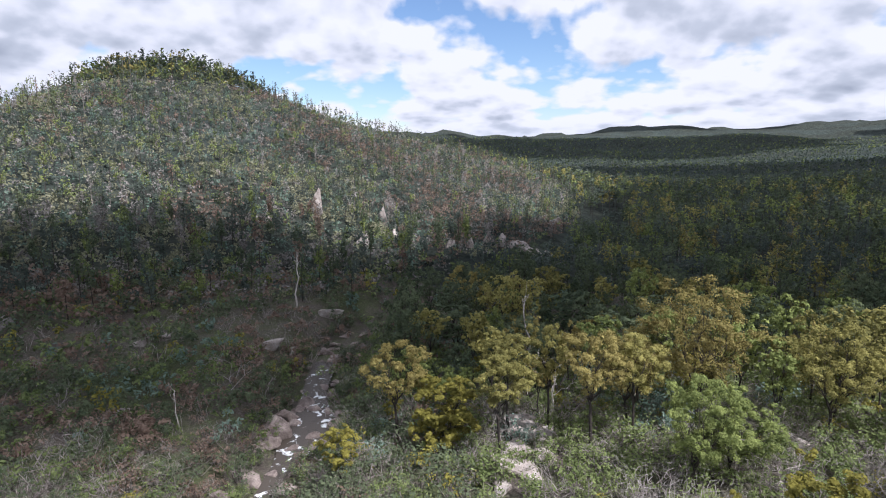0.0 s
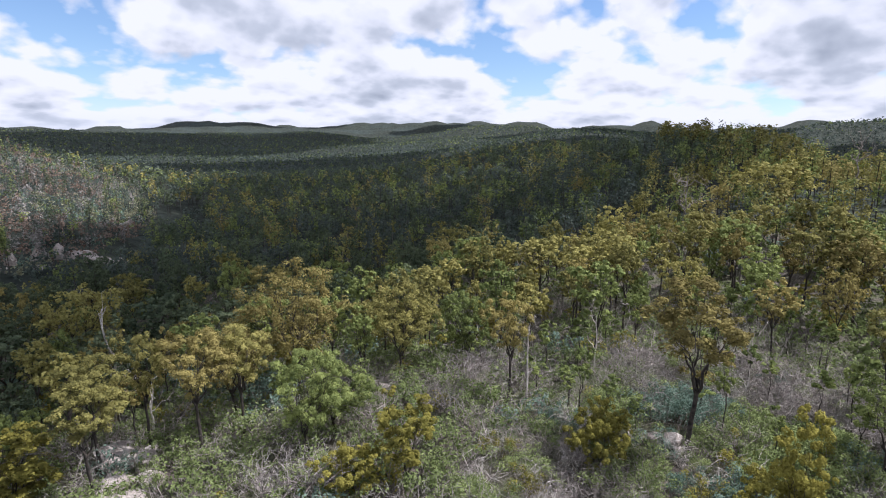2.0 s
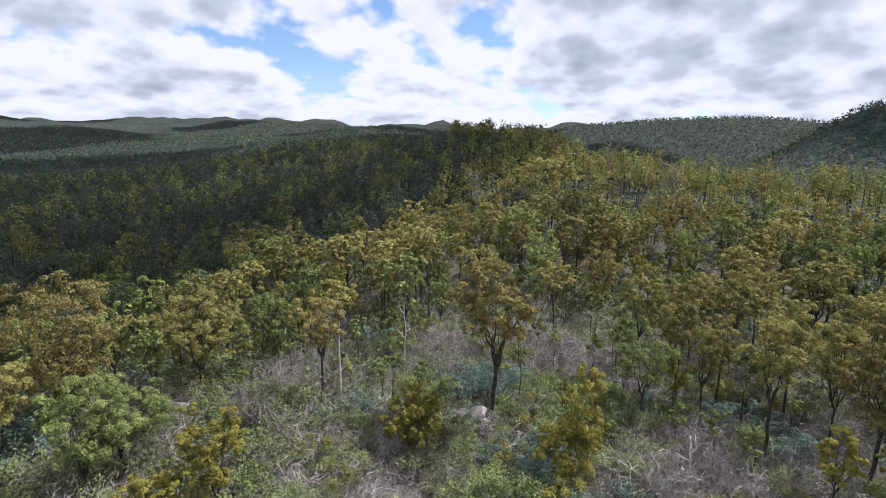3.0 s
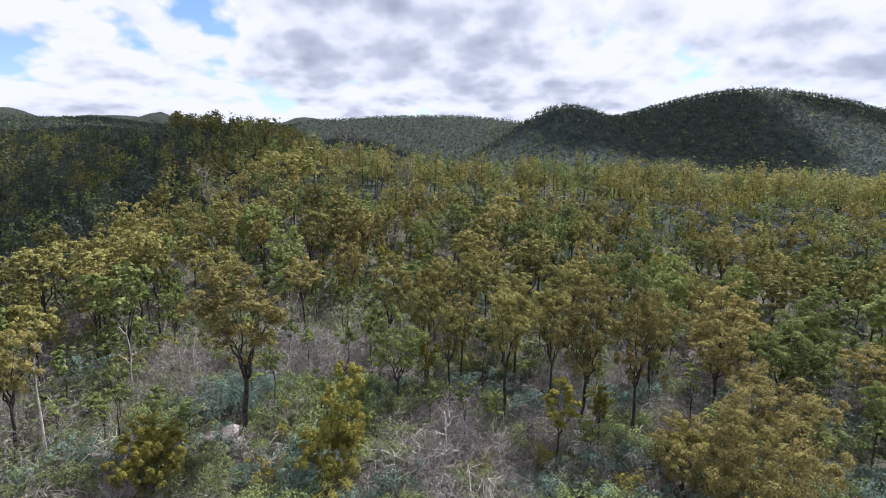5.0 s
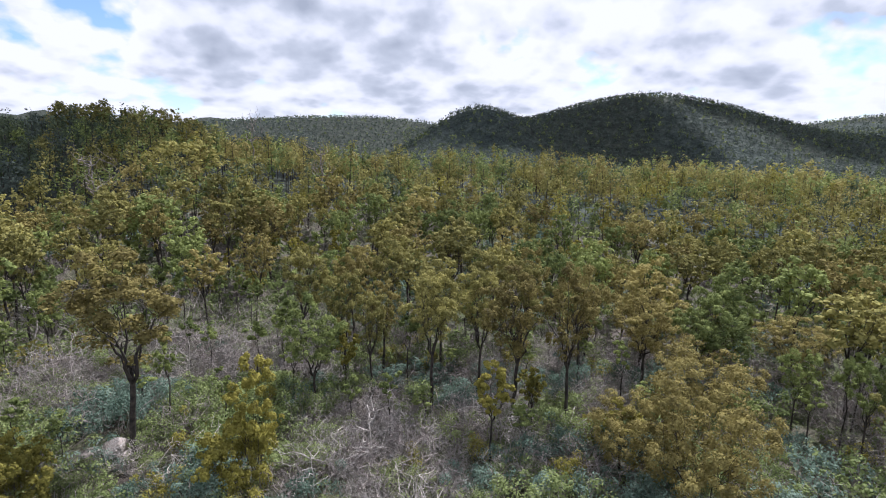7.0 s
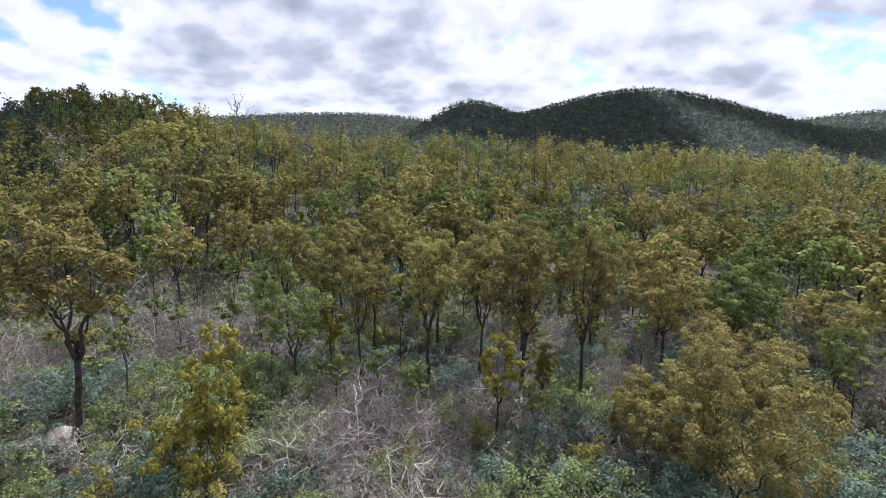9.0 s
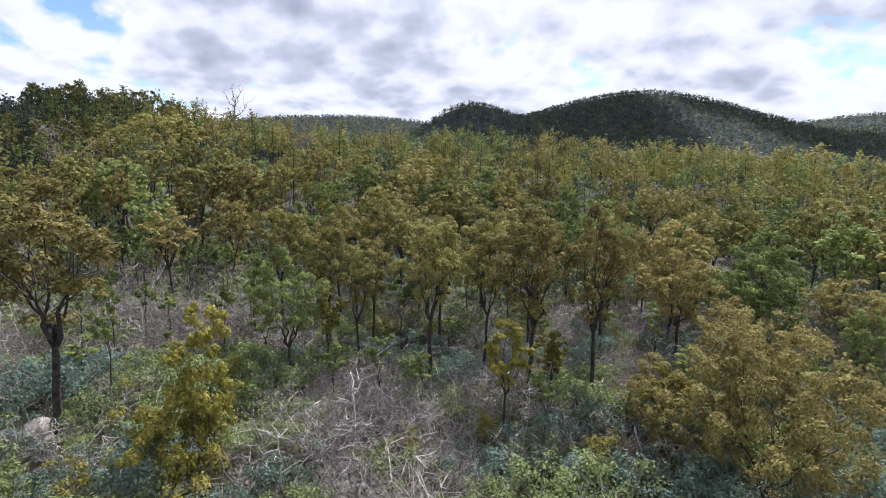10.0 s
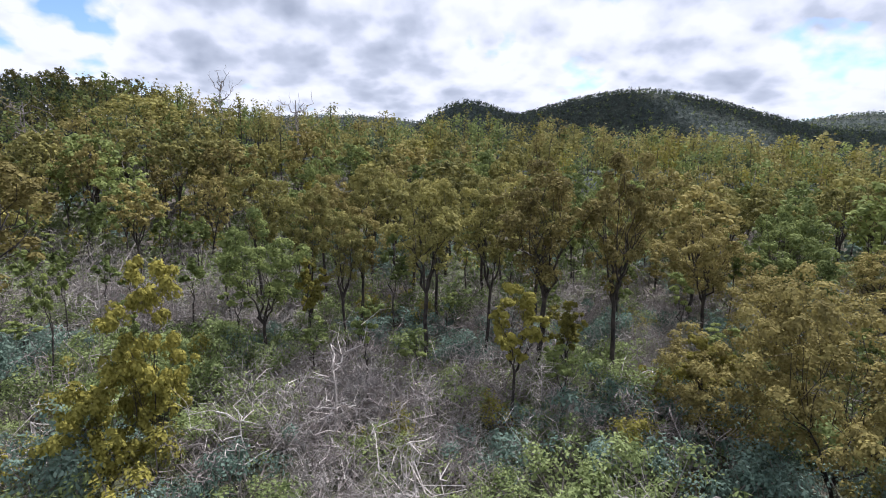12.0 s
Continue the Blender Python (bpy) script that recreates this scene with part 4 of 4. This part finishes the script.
place_rocks("rock_slab", "tall pale rock slab on the burnt hillside", "hillside rocks", GRANITE, [
    (-36.5, 160, 1.5, 1.3, 6.5), (-35, 157, 1.3, 1.2, 3.4), (-37.5, 162, 1.1, 1.0, 4.2), (-17, 160, 1.5, 1.2, 4.0), (-19, 137, 1.3, 1.0, 2.4), (2, 143, 2.6, 1.4, 2.2),
    (-21, 138, 1.2, 0.9, 1.8), (20, 152, 4.5, 2.0, 2.0), (24, 153, 4.2, 2.2, 1.6), (16, 152, 1.8, 1.5, 3.0), (39, 190, 2.5, 1.5, 3.0), (12, 150, 1.4, 1.1, 2.4),
    (7, 147, 1.3, 1.0, 2.0), (-8, 141, 1.2, 0.9, 1.6), (-13, 150, 1.4, 1.0, 2.2), (-55, 190, 1.4, 1.0, 2.0), (-70, 175, 1.2, 0.9, 1.6), (-30, 175, 1.3, 1.0, 2.2),
    (29, 155, 2.2, 1.4, 1.4), (-47, 148, 1.2, 0.9, 1.5)], 4)


def creek_boulders():
    own = np.random.default_rng(12)
    rows = []
    for (ax, ay), (bx, by) in zip(CREEK[1:7], CREEK[2:8]):
        dx, dy = bx - ax, by - ay
        k = math.hypot(dx, dy)
        for _ in range(int(k * 1.7)):
            f, s = own.uniform(), own.choice([-1, 1]) * own.uniform(0.4, 3.6)
            a = own.uniform(0.35, 1.0) * (1.6 if own.random() < 0.2 else 1)
            rows.append((ax + dx * f - dy / k * s, ay + dy * f + dx / k * s, a, a * own.uniform(0.6, 0.9), a * own.uniform(0.4, 0.7)))
    rows += [(-19.3, 60.0, 2.1, 1.5, 1.5), (-18.9, 63.0, 1.9, 1.4, 1.3), (-17.6, 66.8, 1.7, 1.2, 1.1), (-19.2, 56.8, 1.6, 1.2, 1.0), (-16.2, 65.4, 1.2, 0.9, 0.9), (-14.2, 64.6, 1.0, 0.8, 0.8), (-14.0, 68.5, 1.6, 1.0, 0.9),
             (-19.5, 51, 1.6, 1.2, 0.7), (-21.5, 47, 1.8, 1.3, 0.8), (-15.5, 49.5, 1.4, 1.0, 0.6), (-20.5, 54.5, 1.2, 0.9, 0.6)]
    place_rocks("creek_boulder", "water-worn brown boulder beside the creek", "creek boulders", CREEK_ROCK, rows, 13)


creek_boulders()


# ---- fair-weather clouds ----
def cloud_material():
    m, t, p = material("cloud")
    p.inputs["Base Color"].default_value = (0.9, 0.91, 0.93, 1)
    p.inputs["Roughness"].default_value = 1.0
    return m


CLOUD = cloud_material()


def build_cloud(x, y, across, along, turn, seed):
    """A heap with a flat base, 1500 m up; x, y: the place on the ground that it shades."""
    own = np.random.default_rng(seed)
    up = 1500.0
    shift = sun_way * (up / sun_way.z)
    bm = bmesh.new()
    for k in range(16):
        a, q = own.uniform(0, 6.283), own.uniform(0, 1) ** 0.5 * 0.75
        size = own.uniform(0.28, 0.5) * (1.1 - 0.5 * q)
        made_ball = bmesh.ops.create_icosphere(bm, subdivisions=3, radius=1.0)
        for v in made_ball["verts"]:
            n = 1 + 0.35 * noise.noise(v.co * 1.7 + Vector((k * 3.1, seed, 0)))
            v.co = Vector(((math.cos(a) * q + v.co.x * size * n) * across, (math.sin(a) * q + v.co.y * size * n) * along,
                           max(v.co.z * n, -0.2) * size * 0.45 * min(across, along)))
    data = bpy.data.meshes.new("cloud")
    bm.to_mesh(data)
    bm.free()
    data.materials.append(CLOUD)
    ob = new("cloud", data)
    ob.matrix_basis = Matrix.Translation((x + shift.x, y + shift.y, up)) @ pose(0, 0, 0, 0, 0, turn)
    tagged(ob, "white cumulus cloud with a flat base drifting overhead", "cloud", "fair-weather clouds", "structure")


build_cloud(-54, 92, 86, 52, 4, 1)
build_cloud(140, 60, 50, 25, -12, 17)
build_cloud(78, 148, 100, 66, 35, 2)
build_cloud(-4, 84, 44, 32, 10, 15)
build_cloud(112, 92, 62, 34, -14, 16)
build_cloud(210, 260, 175, 130, 30, 3)
build_cloud(430, 330, 240, 170, 10, 4)
build_cloud(572, -150, 170, 130, 60, 5)
build_cloud(548, -425, 150, 110, 60, 20)
build_cloud(250, 640, 280, 190, 0, 6)
build_cloud(-186, 338, 130, 64, 26, 7)
build_cloud(-176, 330, 84, 48, 26, 23)
build_cloud(900, 500, 260, 200, 20, 8)
build_cloud(330, 110, 110, 90, 20, 9)
build_cloud(540, -70, 110, 90, 20, 10)
build_cloud(184, 96, 84, 60, 35, 11)
build_cloud(640, 190, 180, 140, 20, 14)
build_cloud(600, 2700, 900, 260, -10, 18)
build_cloud(1900, 1500, 700, 260, -30, 19)
build_cloud(250, 1350, 800, 430, 0, 21)
build_cloud(1400, 850, 700, 420, 30, 22)
